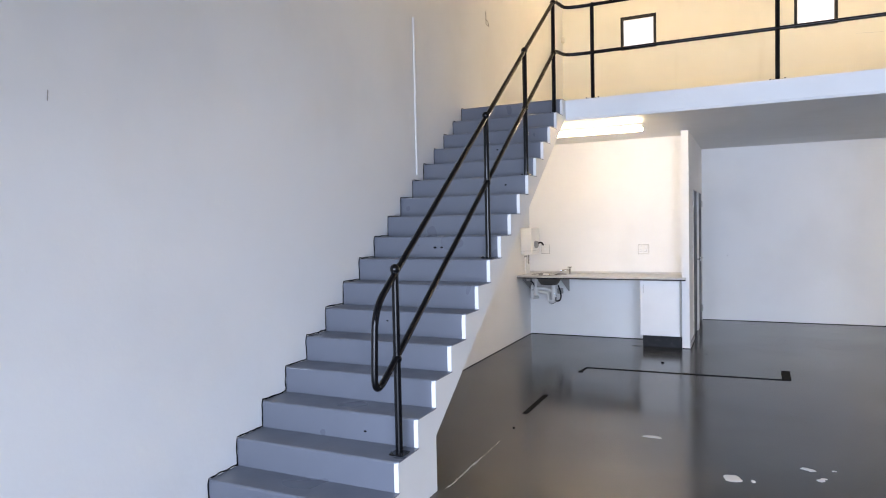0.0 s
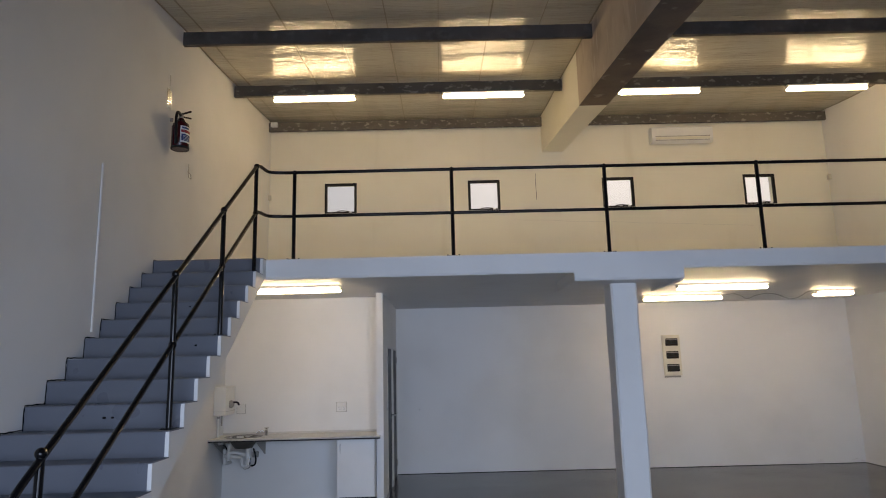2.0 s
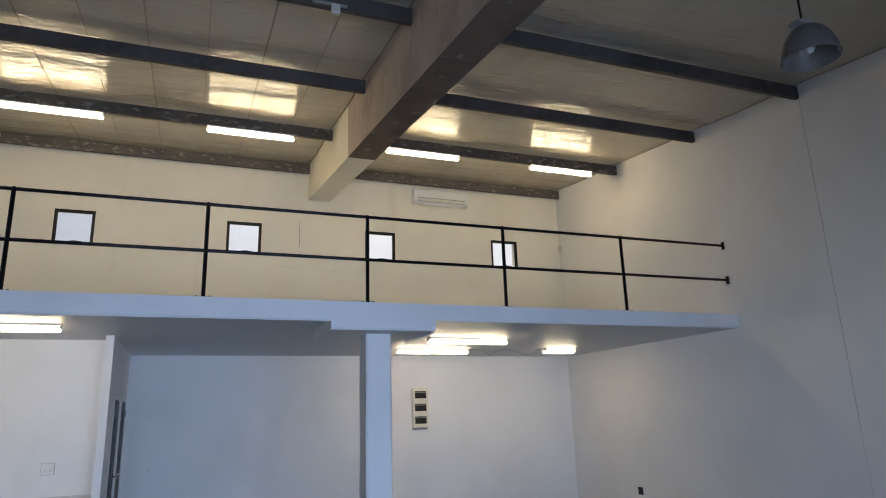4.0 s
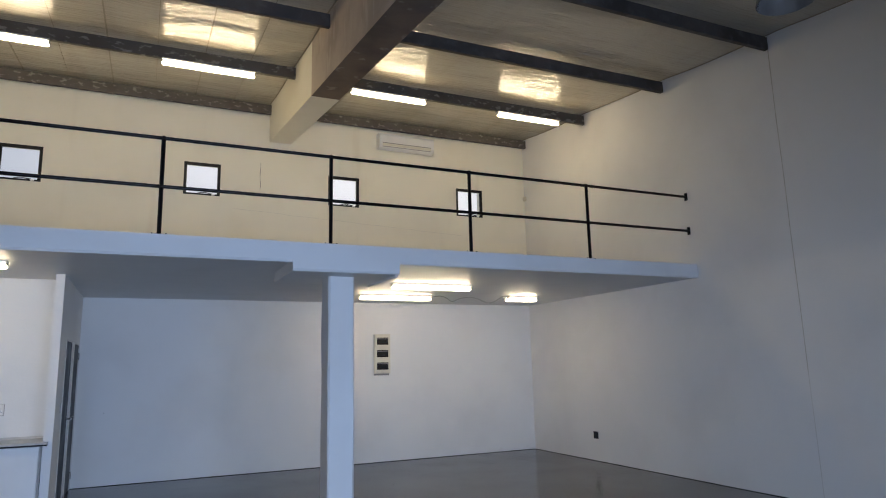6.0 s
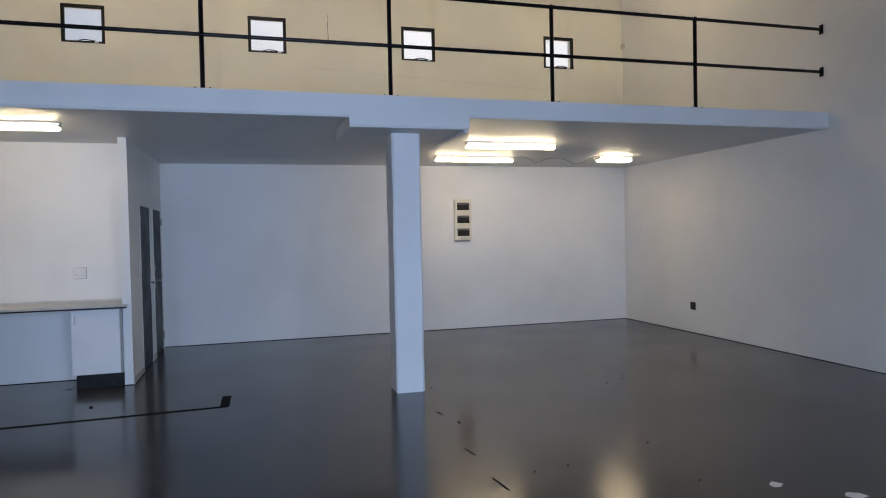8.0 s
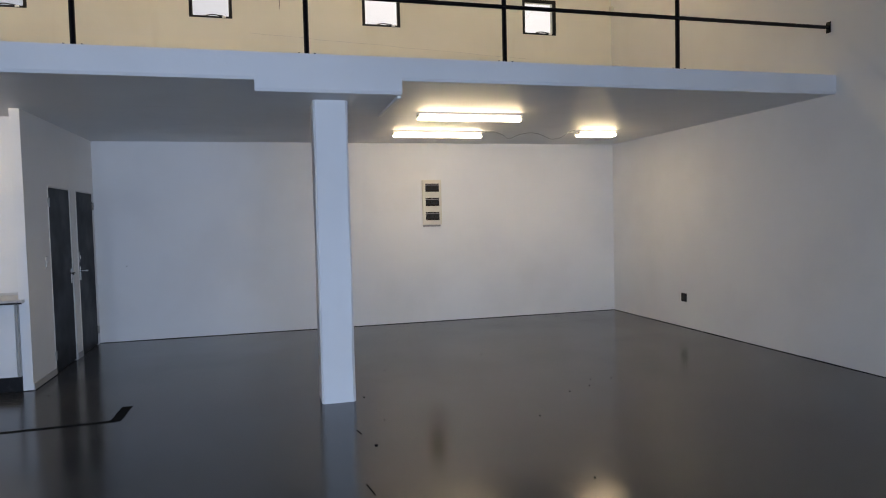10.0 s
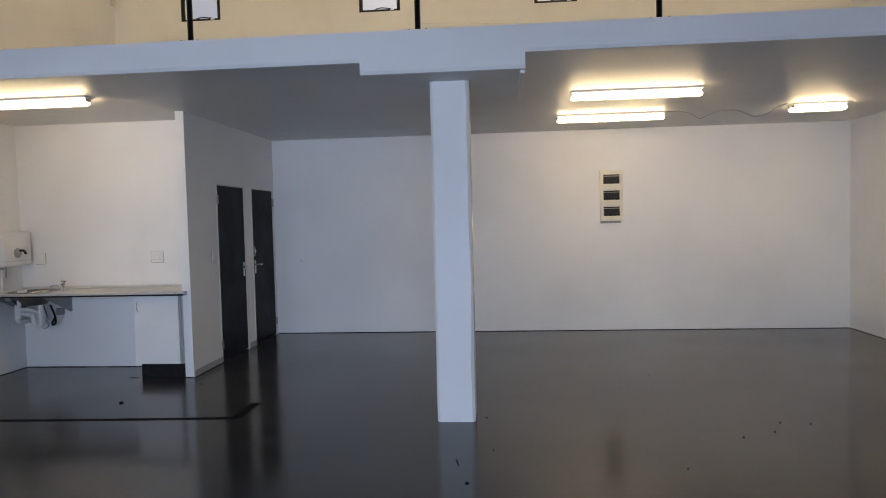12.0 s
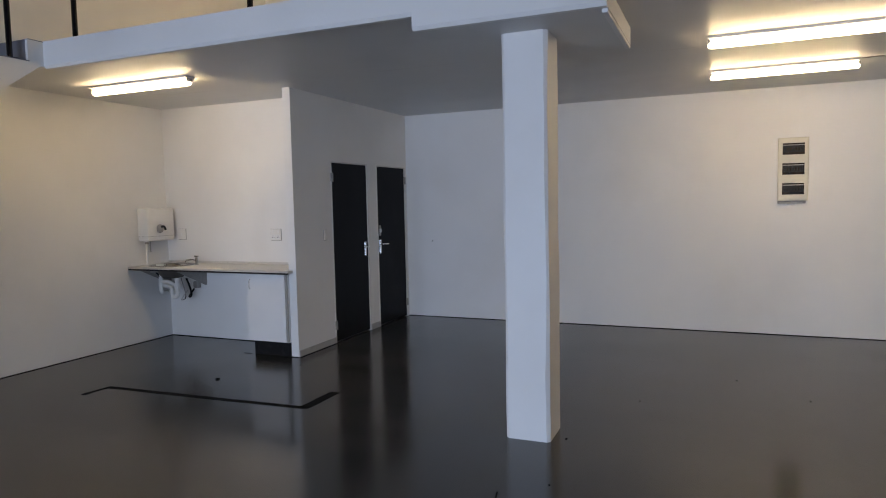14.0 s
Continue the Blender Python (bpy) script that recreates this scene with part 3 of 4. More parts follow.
# ---- doors ----
def door(y0, y1, n_, hinge_low):
    d = thing("door_%d" % n_, "closed flush door painted black in a pale steel frame", "door", "partition doors", "structure", (DOOR_X, (y0 + y1) / 2, 0))
    x = DOOR_X
    t = 0.013
    own(part("leaf", box(x - 0.048, x - 0.008, y0 + t, y1 - t, 0.012, DH - t, 0.002), DOOR), d)
    for a, b, c, e in ((y0, y0 + t, 0, DH), (y1 - t, y1, 0, DH), (y0 + t, y1 - t, DH - t, DH)):
        own(part("frame", box(x - 0.09, x + 0.006, a, b, c, e, 0.003), FRAME), d)
    yh = y0 + t if hinge_low else y1 - t
    for z in (0.2, 1.86):
        own(part("hinge", box(x - 0.006, x + 0.012, yh - 0.022, yh + 0.022, z - 0.05, z + 0.05, 0.004), STAINLESS, None, "pale steel hinge"), d)
    yk, s = (y1 - 0.075, -1) if hinge_low else (y0 + 0.075, 1)
    plate = own(part("handle_plate", box(x - 0.008, x + 0.001, yk - 0.021, yk + 0.021, 0.93, 1.10, 0.004), CHROME), d)
    lever = part("lever", sweep(arc([(x, yk, 1.045), (x + 0.05, yk, 1.045), (x + 0.05, yk + s * 0.115, 1.04)], 0.02), 0.0095, 10), CHROME, smooth=True)
    own(lever, plate)
    if not hinge_low:
        own(part("deadlock", lathe([(0.0005, 0.0), (0.026, 0.0), (0.03, -0.012)], 16, None, (0, 0, 0)), CHROME), d)
        lock = [o for o in d.children if o.name.startswith("deadlock")][0]
        lock.matrix_parent_inverse = Matrix.Identity(4)
        lock.matrix_basis = pose(0.004, yk - (y0 + y1) / 2, 1.215, 0, 90, 0)
        own(part("push_plate", box(x - 0.008, x - 0.003, yk - 0.025, yk + 0.025, 1.15, 1.28, 0.002), STAINLESS), d)
    return d


door(D1[0], D1[1], 1, True)
door(D2[0], D2[1], 2, False)
setting(part("wall_rooms", box(XL, DOOR_X - 0.12, KITCHEN_Y + 0.11, KITCHEN_Y + 0.16, 0, SLAB_BOT), WHITE), "plain wall inside the closed rooms", "wall")
for a, b in ((FIN_Y + 0.004, D1[0] - 0.002), (D1[1] + 0.002, D2[0] - 0.002)):
    setting(part("baseboard", box(DOOR_X, DOOR_X + 0.012, a, b, 0, 0.07, 0.003), SKIRT), "low grey-painted skirting on the partition", "baseboard")


# ---- fluorescent lamps ----
def batten(x0, x1, y, z, mat, group, label, name="fluorescent_lamp"):
    """A batten fitting, its back at z, with bare tubes beneath."""
    lamp = thing(name, label, "lamp", group, at=((x0 + x1) / 2, y, z))
    own(part("body", box(x0, x1, y - 0.06, y + 0.06, z - 0.022, z, 0.006), LAMP_BODY), lamp)
    for x, s in ((x0, 1), (x1, -1)):
        a, b = (x, x + 0.018) if s > 0 else (x - 0.018, x)
        own(part("lamp_holder", box(a, b, y - 0.03, y + 0.03, z - 0.055, z - 0.022, 0.003), CAP), lamp)
    line = [(x0 + 0.004, y, z - 0.060), (x0 + 0.022, y, z - 0.060), (x1 - 0.022, y, z - 0.060), (x1 - 0.004, y, z - 0.060)]
    own(part("tube", sweep(line, [0.016, 0.025, 0.025, 0.016], 14, squash=1.2), mat, smooth=True), lamp)
    return lamp


ROOF_LAMP_Y = 9.42
for x0 in (-1.455, 1.07, 3.71, 6.235):
    batten(x0, x0 + 1.22, ROOF_LAMP_Y + 0.09, roof_z(9.485) - 0.167, TUBE_U, "roof lamps", "lit white fluorescent batten fixed under a roof purlin")
batten(-1.43, -0.22, 8.07, SLAB_BOT, TUBE_L, "soffit lamps", "lit white fluorescent batten on the soffit over the kitchenette")
batten(4.06, 5.26, 8.78, SLAB_BOT, TUBE_L, "soffit lamps", "lit white fluorescent batten on the mezzanine soffit")
batten(4.06, 5.27, 10.22, SLAB_BOT, TUBE_L, "soffit lamps", "lit white fluorescent batten on the mezzanine soffit")
twin = batten(6.56, 7.12, 10.04, SLAB_BOT, TUBE_L, "soffit lamps", "short lit twin fluorescent lamp on the mezzanine soffit")
own(part("tube", sweep([(6.564, 9.955, SLAB_BOT - 0.060), (6.582, 9.955, SLAB_BOT - 0.060), (7.098, 9.955, SLAB_BOT - 0.060), (7.116, 9.955, SLAB_BOT - 0.060)], [0.016, 0.025, 0.025, 0.016], 14, squash=1.2), TUBE_L, smooth=True), twin)
own(part("body", box(6.56, 7.12, 9.915, 9.979, SLAB_BOT - 0.022, SLAB_BOT - 0.001, 0.006), LAMP_BODY), twin)
for x in (6.56, 7.102):
    own(part("lamp_holder", box(x, x + 0.018, 9.925, 9.985, SLAB_BOT - 0.055, SLAB_BOT - 0.022, 0.003), CAP), twin)

# ---- kitchenette ----
counter = thing("worktop", "beige laminate worktop with an inset sink on wall brackets", "worktop", at=(-0.95, 9.18, 0.87))
SX, SY = -1.66, 9.17
bm = slab_with_holes(lambda u, v, w: (u, v, 0.90 - w), (XL + 0.002, 0.105), (8.885, KITCHEN_Y - 0.002), [(SX - 0.17, SX + 0.17, SY - 0.17, SY + 0.17)], 0.03)
own(part("top", bm, COUNTER), counter)
own(part("top_end", box(0.105, 0.158, 8.885, FIN_Y - 0.003, 0.87, 0.90, 0.003), COUNTER), counter)
own(part("front_edge", box(XL + 0.002, 0.158, 8.879, 8.885, 0.878, 0.901, 0.002), material("worn_edge_strip", (0.50, 0.48, 0.45), 0.5, spots=[((0.36, 0.34, 0.31), 10.0, 0.45, 0.7, 0.6)])), counter)
# dark strip drawn in for the shadow under the worktop's front edge
own(part("edge_shadow", box(XL + 0.002, 0.158, 8.881, 8.886, 0.862, 0.8775), RUBBER, None, "dark strip for the shadow under the front edge"), counter)
own(part("upstand", box(XL + 0.002, 0.103, KITCHEN_Y - 0.014, KITCHEN_Y - 0.002, 0.90, 0.925, 0.003), COUNTER), counter)
for x in (XL + 0.02, -1.46):
    bm = bmesh.new()
    web = [(KITCHEN_Y - 0.003, 0.64), (KITCHEN_Y - 0.003, 0.861), (9.02, 0.861), (9.02, 0.845), (KITCHEN_Y - 0.03, 0.64)]
    sides_ = [[bm.verts.new((x + dx, y, z)) for y, z in web] for dx in (0.0, 0.006)]
    for k in range(5):
        bm.faces.new((sides_[0][k], sides_[0][(k + 1) % 5], sides_[1][(k + 1) % 5], sides_[1][k]))
    bm.faces.new(sides_[0][::-1]), bm.faces.new(sides_[1])
    own(part("bracket", bm, CAP, None, "grey steel gusset bracket"), counter)

sink = thing("sink", "round stainless steel sink bowl set in the worktop", "sink", at=(SX, SY, 0.90))
bm = lathe([(0.245, 0.0015), (0.248, 0.005), (0.205, 0.007), (0.190, 0.004), (0.176, -0.01), (0.152, -0.08), (0.108, -0.135), (0.03, -0.14), (0.001, -0.14)], 36, None, (SX, SY, 0.90))
own(part("bowl", bm, STAINLESS, smooth=True), sink)
bm = lathe([(0.172, -0.031), (0.158, -0.08), (0.112, -0.142), (0.03, -0.147), (0.001, -0.147)], 36, None, (SX, SY, 0.90))
own(part("bowl_underside", bm, material("dull_steel_underside", (0.13, 0.12, 0.105), 0.5, metal=0.7, rough_var=0.1, spots=[((0.12, 0.11, 0.1), 12.0, 0.4, 0.7, 0.6)]), None, "dull steel underside", True), sink)
own(part("drain", lathe([(0.001, -0.136), (0.03, -0.136), (0.034, -0.138)], 18, None, (SX, SY, 0.90)), CHROME), sink)

soap = thing("white_bar", "small white block lying in the sink rim", "soap", at=(SX + 0.02, SY - 0.19, 0.91))
own(part("block", box(SX - 0.03, SX + 0.05, SY - 0.215, SY - 0.17, 0.9075, 0.932, 0.006), PVC), soap)

tap = thing("sink_tap", "chrome pillar tap with a cross handle on the worktop", "tap", at=(SX + 0.30, SY + 0.12, 0.90))
tx, ty = SX + 0.27, SY + 0.10
own(part("pillar", lathe([(0.022, 0.0), (0.022, 0.006), (0.014, 0.012), (0.014, 0.07), (0.018, 0.075), (0.012, 0.09), (0.001, 0.09)], 14, None, (tx, ty, 0.9)), CHROME, smooth=True), tap)
own(part("spout", sweep(arc([(tx, ty, 0.95), (tx - 0.05, ty - 0.02, 0.965), (tx - 0.12, ty - 0.05, 0.95), (tx - 0.125, ty - 0.052, 0.93)], 0.03), 0.009, 10), CHROME, smooth=True), tap)
own(part("handle", sweep([(tx - 0.03, ty, 0.998), (tx + 0.03, ty, 0.998)], 0.008, 8), CHROME), tap)

waste = thing("sink_waste", "white plastic waste trap and pipes under the sink", "pipe", at=(SX, SY, 0.7))
own(part("tailpiece", sweep([(SX + 0.06, SY, 0.755), (SX + 0.06, SY, 0.60)], 0.022, 12), PVC, smooth=True), waste)
own(part("trap", sweep(arc([(SX + 0.06, SY, 0.63), (SX + 0.06, SY, 0.53), (SX - 0.02, SY, 0.53), (SX - 0.02, SY, 0.64), (SX - 0.27, SY + 0.05, 0.66), (SX - 0.27, KITCHEN_Y - 0.003, 0.66)], 0.035), 0.022, 12), PVC, smooth=True), waste)
own(part("elbow", sweep(arc([(SX - 0.27, SY + 0.08, 0.74), (SX - 0.27, SY + 0.08, 0.56), (SX - 0.27, KITCHEN_Y - 0.003, 0.54)], 0.04), 0.027, 12), PVC, smooth=True), waste)
for x, z in ((SX + 0.06, 0.735), (SX + 0.06, 0.60), (SX - 0.02, 0.60)):
    own(part("nut", lathe([(0.031, -0.016), (0.031, 0.016)], 10, None, (x, SY, z)), PVC), waste)
own(part("hose", sweep(arc([(SX + 0.02, SY + 0.1, 0.74), (SX + 0.08, SY + 0.12, 0.50), (SX - 0.04, SY + 0.13, 0.46), (SX - 0.10, KITCHEN_Y - 0.004, 0.56)], 0.08), 0.006, 8), CHROME, smooth=True), waste)
own(part("second_tailpiece", sweep([(SX - 0.20, SY + 0.02, 0.80), (SX - 0.20, SY + 0.02, 0.60)], 0.021, 12), PVC, smooth=True), waste)
own(part("cross_pipe", sweep(arc([(SX - 0.20, SY + 0.02, 0.70), (SX - 0.08, SY + 0.01, 0.705), (SX + 0.06, SY, 0.66)], 0.04), 0.023, 12), PVC, smooth=True), waste)
own(part("coupling", lathe([(0.026, -0.03), (0.034, -0.028), (0.034, 0.028), (0.026, 0.03)], 12, None, (SX - 0.20, SY + 0.02, 0.665)), PVC), waste)
own(part("coupling", lathe([(0.026, -0.03), (0.034, -0.028), (0.034, 0.028), (0.026, 0.03)], 12, None, (SX + 0.06, SY, 0.665)), PVC), waste)
own(part("supply_hose", sweep(arc([(SX + 0.10, SY + 0.10, 0.74), (SX + 0.13, SY + 0.12, 0.64), (SX + 0.12, SY + 0.16, 0.52), (SX + 0.04, SY + 0.18, 0.50), (SX + 0.0, KITCHEN_Y - 0.004, 0.58)], 0.06), 0.011, 8), RUBBER, None, "dark flexible supply hose", True), waste)
own(part("supply_valve", box(SX + 0.04, SX + 0.12, KITCHEN_Y - 0.06, KITCHEN_Y - 0.003, 0.60, 0.68, 0.012), CAP, None, "grey stop valve"), waste)
own(part("inlet_hose", sweep(arc([(SX - 0.31, SY + 0.02, 0.815), (SX - 0.25, SY + 0.02, 0.79), (SX - 0.21, SY + 0.06, 0.69)], 0.03), 0.010, 8), RUBBER, None, "black hose"), waste)
own(part("valve", box(SX - 0.335, SX - 0.27, SY - 0.02, SY + 0.05, 0.80, 0.85, 0.008), CAP), waste)

cab = thing("base_cabinet", "white melamine base cabinet with a black plinth under the worktop", "cabinet", at=(-0.14, 9.2, 0))
own(part("body", box(-0.40, 0.10, 8.945, KITCHEN_Y - 0.003, 0.15, 0.866, 0.002), CABINET), cab)
dr = own(part("door", box(-0.398, 0.078, 8.925, 8.943, 0.155, 0.855, 0.003), CABINET), cab)
# grey strip put in place of the shaded gap beside the partition
own(part("gap_strip", box(0.082, 0.102, 8.93, 8.944, 0.152, 0.862, 0.001), CAP), cab)
own(part("plinth", box(-0.375, 0.095, 8.985, KITCHEN_Y - 0.01, 0.0, 0.148, 0.002), RUBBER, None, "black plinth"), cab)
own(part("handle", sweep(arc([(-0.355, 8.923, 0.70), (-0.355, 8.905, 0.71), (-0.355, 8.905, 0.79), (-0.355, 8.923, 0.80)], 0.01), 0.003, 8), CAP), dr)

heater = thing("water_heater", "small white wall-mounted water heater above the sink", "water heater", at=(XL, 9.22, 1.17))
own(part("case", box(XL + 0.002, XL + 0.165, 9.04, 9.44, 1.18, 1.555, 0.02), PVC, smooth=True), heater)
own(part("seam", box(XL + 0.012, XL + 0.1665, 9.0385, 9.4415, 1.232, 1.235), CAP), heater)
own(part("pipe", sweep([(XL + 0.05, 9.12, 0.902), (XL + 0.05, 9.12, 1.175)], 0.014, 10), PVC, smooth=True), heater)
own(part("pipe", sweep([(XL + 0.09, 9.13, 1.05), (XL + 0.09, 9.13, 1.175)], 0.010, 10), CAP), heater)
own(part("nut", lathe([(0.021, -0.012), (0.021, 0.012)], 8, None, (XL + 0.05, 9.12, 1.155)), CAP), heater)
own(part("nut", lathe([(0.019, -0.01), (0.019, 0.01)], 8, None, (XL + 0.05, 9.12, 0.99)), PVC), heater)
own(part("mixer", ball((XL + 0.185, 9.20, 1.32), 0.040, None, 1.3), CAP, None, "grey tap body", True), heater)
own(part("spout", sweep(arc([(XL + 0.20, 9.20, 1.34), (XL + 0.27, 9.18, 1.35), (XL + 0.30, 9.17, 1.31)], 0.03), 0.013, 10), RUBBER, None, "black spout", True), heater)


def wall_plate(name, label, category, to, w, h, buttons, mat=PVC, dark=None):
    """A plate in its own (u, v) plane, standing proud along its normal; to places it on a wall."""
    ob = thing(name, label, category)
    part("plate", box(-w / 2, w / 2, -0.012, 0.0, -h / 2, h / 2, 0.003), mat, ob)
    # grey rim just past the plate's edges, drawn as its shadow outline
    part("shadow_rim", box(-w / 2 - 0.004, w / 2 + 0.004, -0.006, -0.001, -h / 2 - 0.005, h / 2 + 0.002), CAP, ob)
    for u, v, bw, bh in buttons:
        part("switch" if not dark else "socket_face", box(u - bw / 2, u + bw / 2, -0.015, -0.009, v - bh / 2, v + bh / 2, 0.002), dark or CABINET, ob)
    ob.matrix_world = to
    return ob


def pins(ob, u, v, h=0.006):
    for du, dv in ((0, 0.012), (-0.011, -0.006), (0.011, -0.006)):
        part("pin_hole", box(u + du - 0.0035, u + du + 0.0035, -0.0165, -0.012, v + dv - 0.0035, v + dv + 0.0035), RUBBER, ob)


ob = wall_plate("wall_socket", "white double wall socket with two switches", "socket", pose(-0.425, KITCHEN_Y, 1.235), 0.135, 0.125, [(-0.035, 0.035, 0.02, 0.03), (0.035, 0.035, 0.02, 0.03), (-0.033, -0.025, 0.05, 0.05), (0.033, -0.025, 0.05, 0.05)])
pins(ob, -0.033, -0.025), pins(ob, 0.033, -0.025)
wall_plate("wall_plate", "white blank switch plate beside the water heater", "socket", pose(-1.80, KITCHEN_Y, 1.24), 0.115, 0.125, [(0.0, 0.0, 0.02, 0.032)])
wall_plate("light_switch", "white light switch beside the black door", "switch", pose(DOOR_X, 9.52, 1.23, 0, 0, 90), 0.06, 0.11, [(0.0, 0.0, 0.018, 0.03)])
wall_plate("floor_socket", "black wall socket low on the side wall", "socket", pose(XR, 9.67, 0.417, 0, 0, -90), 0.115, 0.112, [(0.0, -0.01, 0.07, 0.06)], RUBBER, BREAKER)

# ---- distribution board ----
BX0, BX1, BZ0, BZ1 = 4.738, 5.035, 1.495, 2.178
board = thing("distribution_board", "ivory plastic distribution board with three smoked windows", "fuse box", at=((BX0 + BX1) / 2, YB, BZ0))
own(part("case", box(BX0, BX1, YB - 0.055, YB - 0.002, BZ0, BZ1, 0.008), IVORY), board)
for i in range(3):
    z0 = BZ0 + 0.022 + i * (BZ1 - BZ0 - 0.035) / 3
    z1 = z0 + (BZ1 - BZ0 - 0.035) / 3 - 0.010
    cover = own(part("cover", slab_with_holes(lambda u, v, w: (u, YB - 0.068 + w, v), (BX0 + 0.018, BX1 - 0.018), (z0, z1), [(BX0 + 0.042, BX1 - 0.040, z0 + 0.045, z1 - 0.035)], 0.014), IVORY), board)
    own(part("breaker_row", box(BX0 + 0.05, BX1 - 0.05, YB - 0.064, YB - 0.0555, z0 + 0.07, z1 - 0.062), BREAKER), cover)
    for k in range(7):
        x = BX0 + 0.062 + k * 0.0265
        own(part("toggle", box(x, x + 0.012, YB - 0.0665, YB - 0.0635, z0 + 0.088, z1 - 0.085), SMOKED if k % 3 else RUBBER), cover)
    own(part("window", box(BX0 + 0.043, BX1 - 0.041, YB - 0.0625, YB - 0.060, z0 + 0.046, z0 + 0.072), SMOKED), cover)
    own(part("window_edge", box(BX0 + 0.043, BX1 - 0.041, YB - 0.0665, YB - 0.0625, z1 - 0.062, z1 - 0.052, 0.001), CAP), cover)
    own(part("window_back", box(BX0 + 0.043, BX1 - 0.041, YB - 0.0575, YB - 0.0562, z0 + 0.046, z1 - 0.036), SMOKED), cover)
own(part("bottom_entry", box(BX0 + 0.004, BX1 - 0.02, YB - 0.03, YB - 0.002, BZ0 - 0.03, BZ0 - 0.001, 0.004), CAP), board)

# ---- split air conditioner ----
AX0, AX1, AZ0, AZ1 = 4.81, 5.90, 5.57, 5.875
ac = thing("air_conditioner", "white split air-conditioning unit high on the back wall", "air conditioner", at=((AX0 + AX1) / 2, YB, AZ0))
bm = bmesh.new()
prof = [(0.0, AZ0 + 0.03), (-0.10, AZ0), (-0.165, AZ0 + 0.03), (-0.185, AZ0 + 0.08), (-0.185, AZ1 - 0.05), (-0.16, AZ1 - 0.01), (-0.12, AZ1), (0.0, AZ1)]
a = [bm.verts.new((AX0, YB - 0.002 + p, z)) for p, z in prof]
b = [bm.verts.new((AX1, YB - 0.002 + p, z)) for p, z in prof]
for i in range(8):
    bm.faces.new((a[i], a[(i + 1) % 8], b[(i + 1) % 8], b[i]))
bm.faces.new(a[::-1]), bm.faces.new(b)
own(part("case", bm, PVC), ac)
own(part("front_panel", box(AX0 + 0.03, AX1 - 0.03, YB - 0.196, YB - 0.189, AZ0 + 0.125, AZ1 - 0.045, 0.003), PVC), ac)
own(part("flap", box(AX0 + 0.06, AX1 - 0.06, YB - 0.194, YB - 0.189, AZ0 + 0.055, AZ0 + 0.105, 0.002), IVORY), ac)
own(part("outlet", box(AX0 + 0.06, AX1 - 0.06, YB - 0.190, YB - 0.1875, AZ0 + 0.108, AZ0 + 0.120), CAP), ac)
own(part("outlet", box(AX0 + 0.06, AX1 - 0.06, YB - 0.186, YB - 0.17, AZ0 + 0.042, AZ0 + 0.050), CAP), ac)

# ---- fire extinguisher and the marks round it ----
EX, EY, EZ = XL + 0.125, 7.28, 4.21
ext = thing("fire_extinguisher", "dark red fire extinguisher with a white label hung on the wall", "extinguisher", at=(XL, EY, EZ))
own(part("cylinder", lathe([(0.001, 0.0), (0.086, 0.0), (0.095, 0.012), (0.095, 0.25), (0.083, 0.295), (0.045, 0.33), (0.030, 0.36), (0.001, 0.36)], 28, None, (EX, EY, EZ)), RED, smooth=True), ext)
own(part("base_ring", lathe([(0.091, -0.004), (0.098, 0.0), (0.098, 0.022), (0.093, 0.024)], 28, None, (EX, EY, EZ)), RUBBER), ext)
own(part("valve", lathe([(0.024, 0.355), (0.024, 0.40), (0.014, 0.41), (0.001, 0.41)], 14, None, (EX, EY, EZ)), CAP), ext)
own(part("lever", sweep([(EX - 0.01, EY - 0.01, EZ + 0.405), (EX + 0.05, EY + 0.14, EZ + 0.50)], 0.011, 8), RUBBER), ext)
own(part("handle", sweep([(EX - 0.01, EY - 0.01, EZ + 0.385), (EX + 0.05, EY + 0.15, EZ + 0.42)], 0.010, 8), RUBBER), ext)
own(part("hose", sweep(arc([(EX, EY - 0.01, EZ + 0.39), (EX + 0.01, EY - 0.12, EZ + 0.41), (EX + 0.02, EY - 0.19, EZ + 0.32), (EX + 0.01, EY - 0.15, EZ + 0.12), (EX, EY - 0.115, EZ + 0.03)], 0.08), 0.015, 10), RUBBER, None, "black rubber hose", True), ext)
own(part("wall_hook", box(XL + 0.001, XL + 0.035, EY - 0.012, EY + 0.012, EZ + 0.33, EZ + 0.37, 0.003), CAP), ext)


def wrap(r, a0, a1, z0, z1, mat, name, on, lab=""):
    bm = bmesh.new()
    steps = 8
    lo, hi = [], []
    for k in range(steps + 1):
        a = radians(a0 + (a1 - a0) * k / steps)
        lo.append(bm.verts.new((EX + r * math.cos(a), EY + r * math.sin(a), EZ + z0)))
        hi.append(bm.verts.new((EX + r * math.cos(a), EY + r * math.sin(a), EZ + z1)))
    for k in range(steps):
        bm.faces.new((lo[k], lo[k + 1], hi[k + 1], hi[k]))
    return own(part(name, bm, mat, None, lab), on)


sticker = wrap(0.0958, -70, 25, 0.06, 0.25, PAPER, "label", ext, "white printed label")
wrap(0.0964, -65, 20, 0.175, 0.205, INK_RED, "red_band", sticker)
wrap(0.0964, -62, 15, 0.08, 0.155, INK_BLUE, "blue_print", sticker)
wrap(0.0964, -60, -5, 0.218, 0.238, INK_BLUE, "print_bar", sticker)
for k in range(4):
    wrap(0.0968, -50, 5 - 12 * (k % 2), 0.09 + 0.015 * k, 0.094 + 0.015 * k, PAPER, "print_bar", sticker)

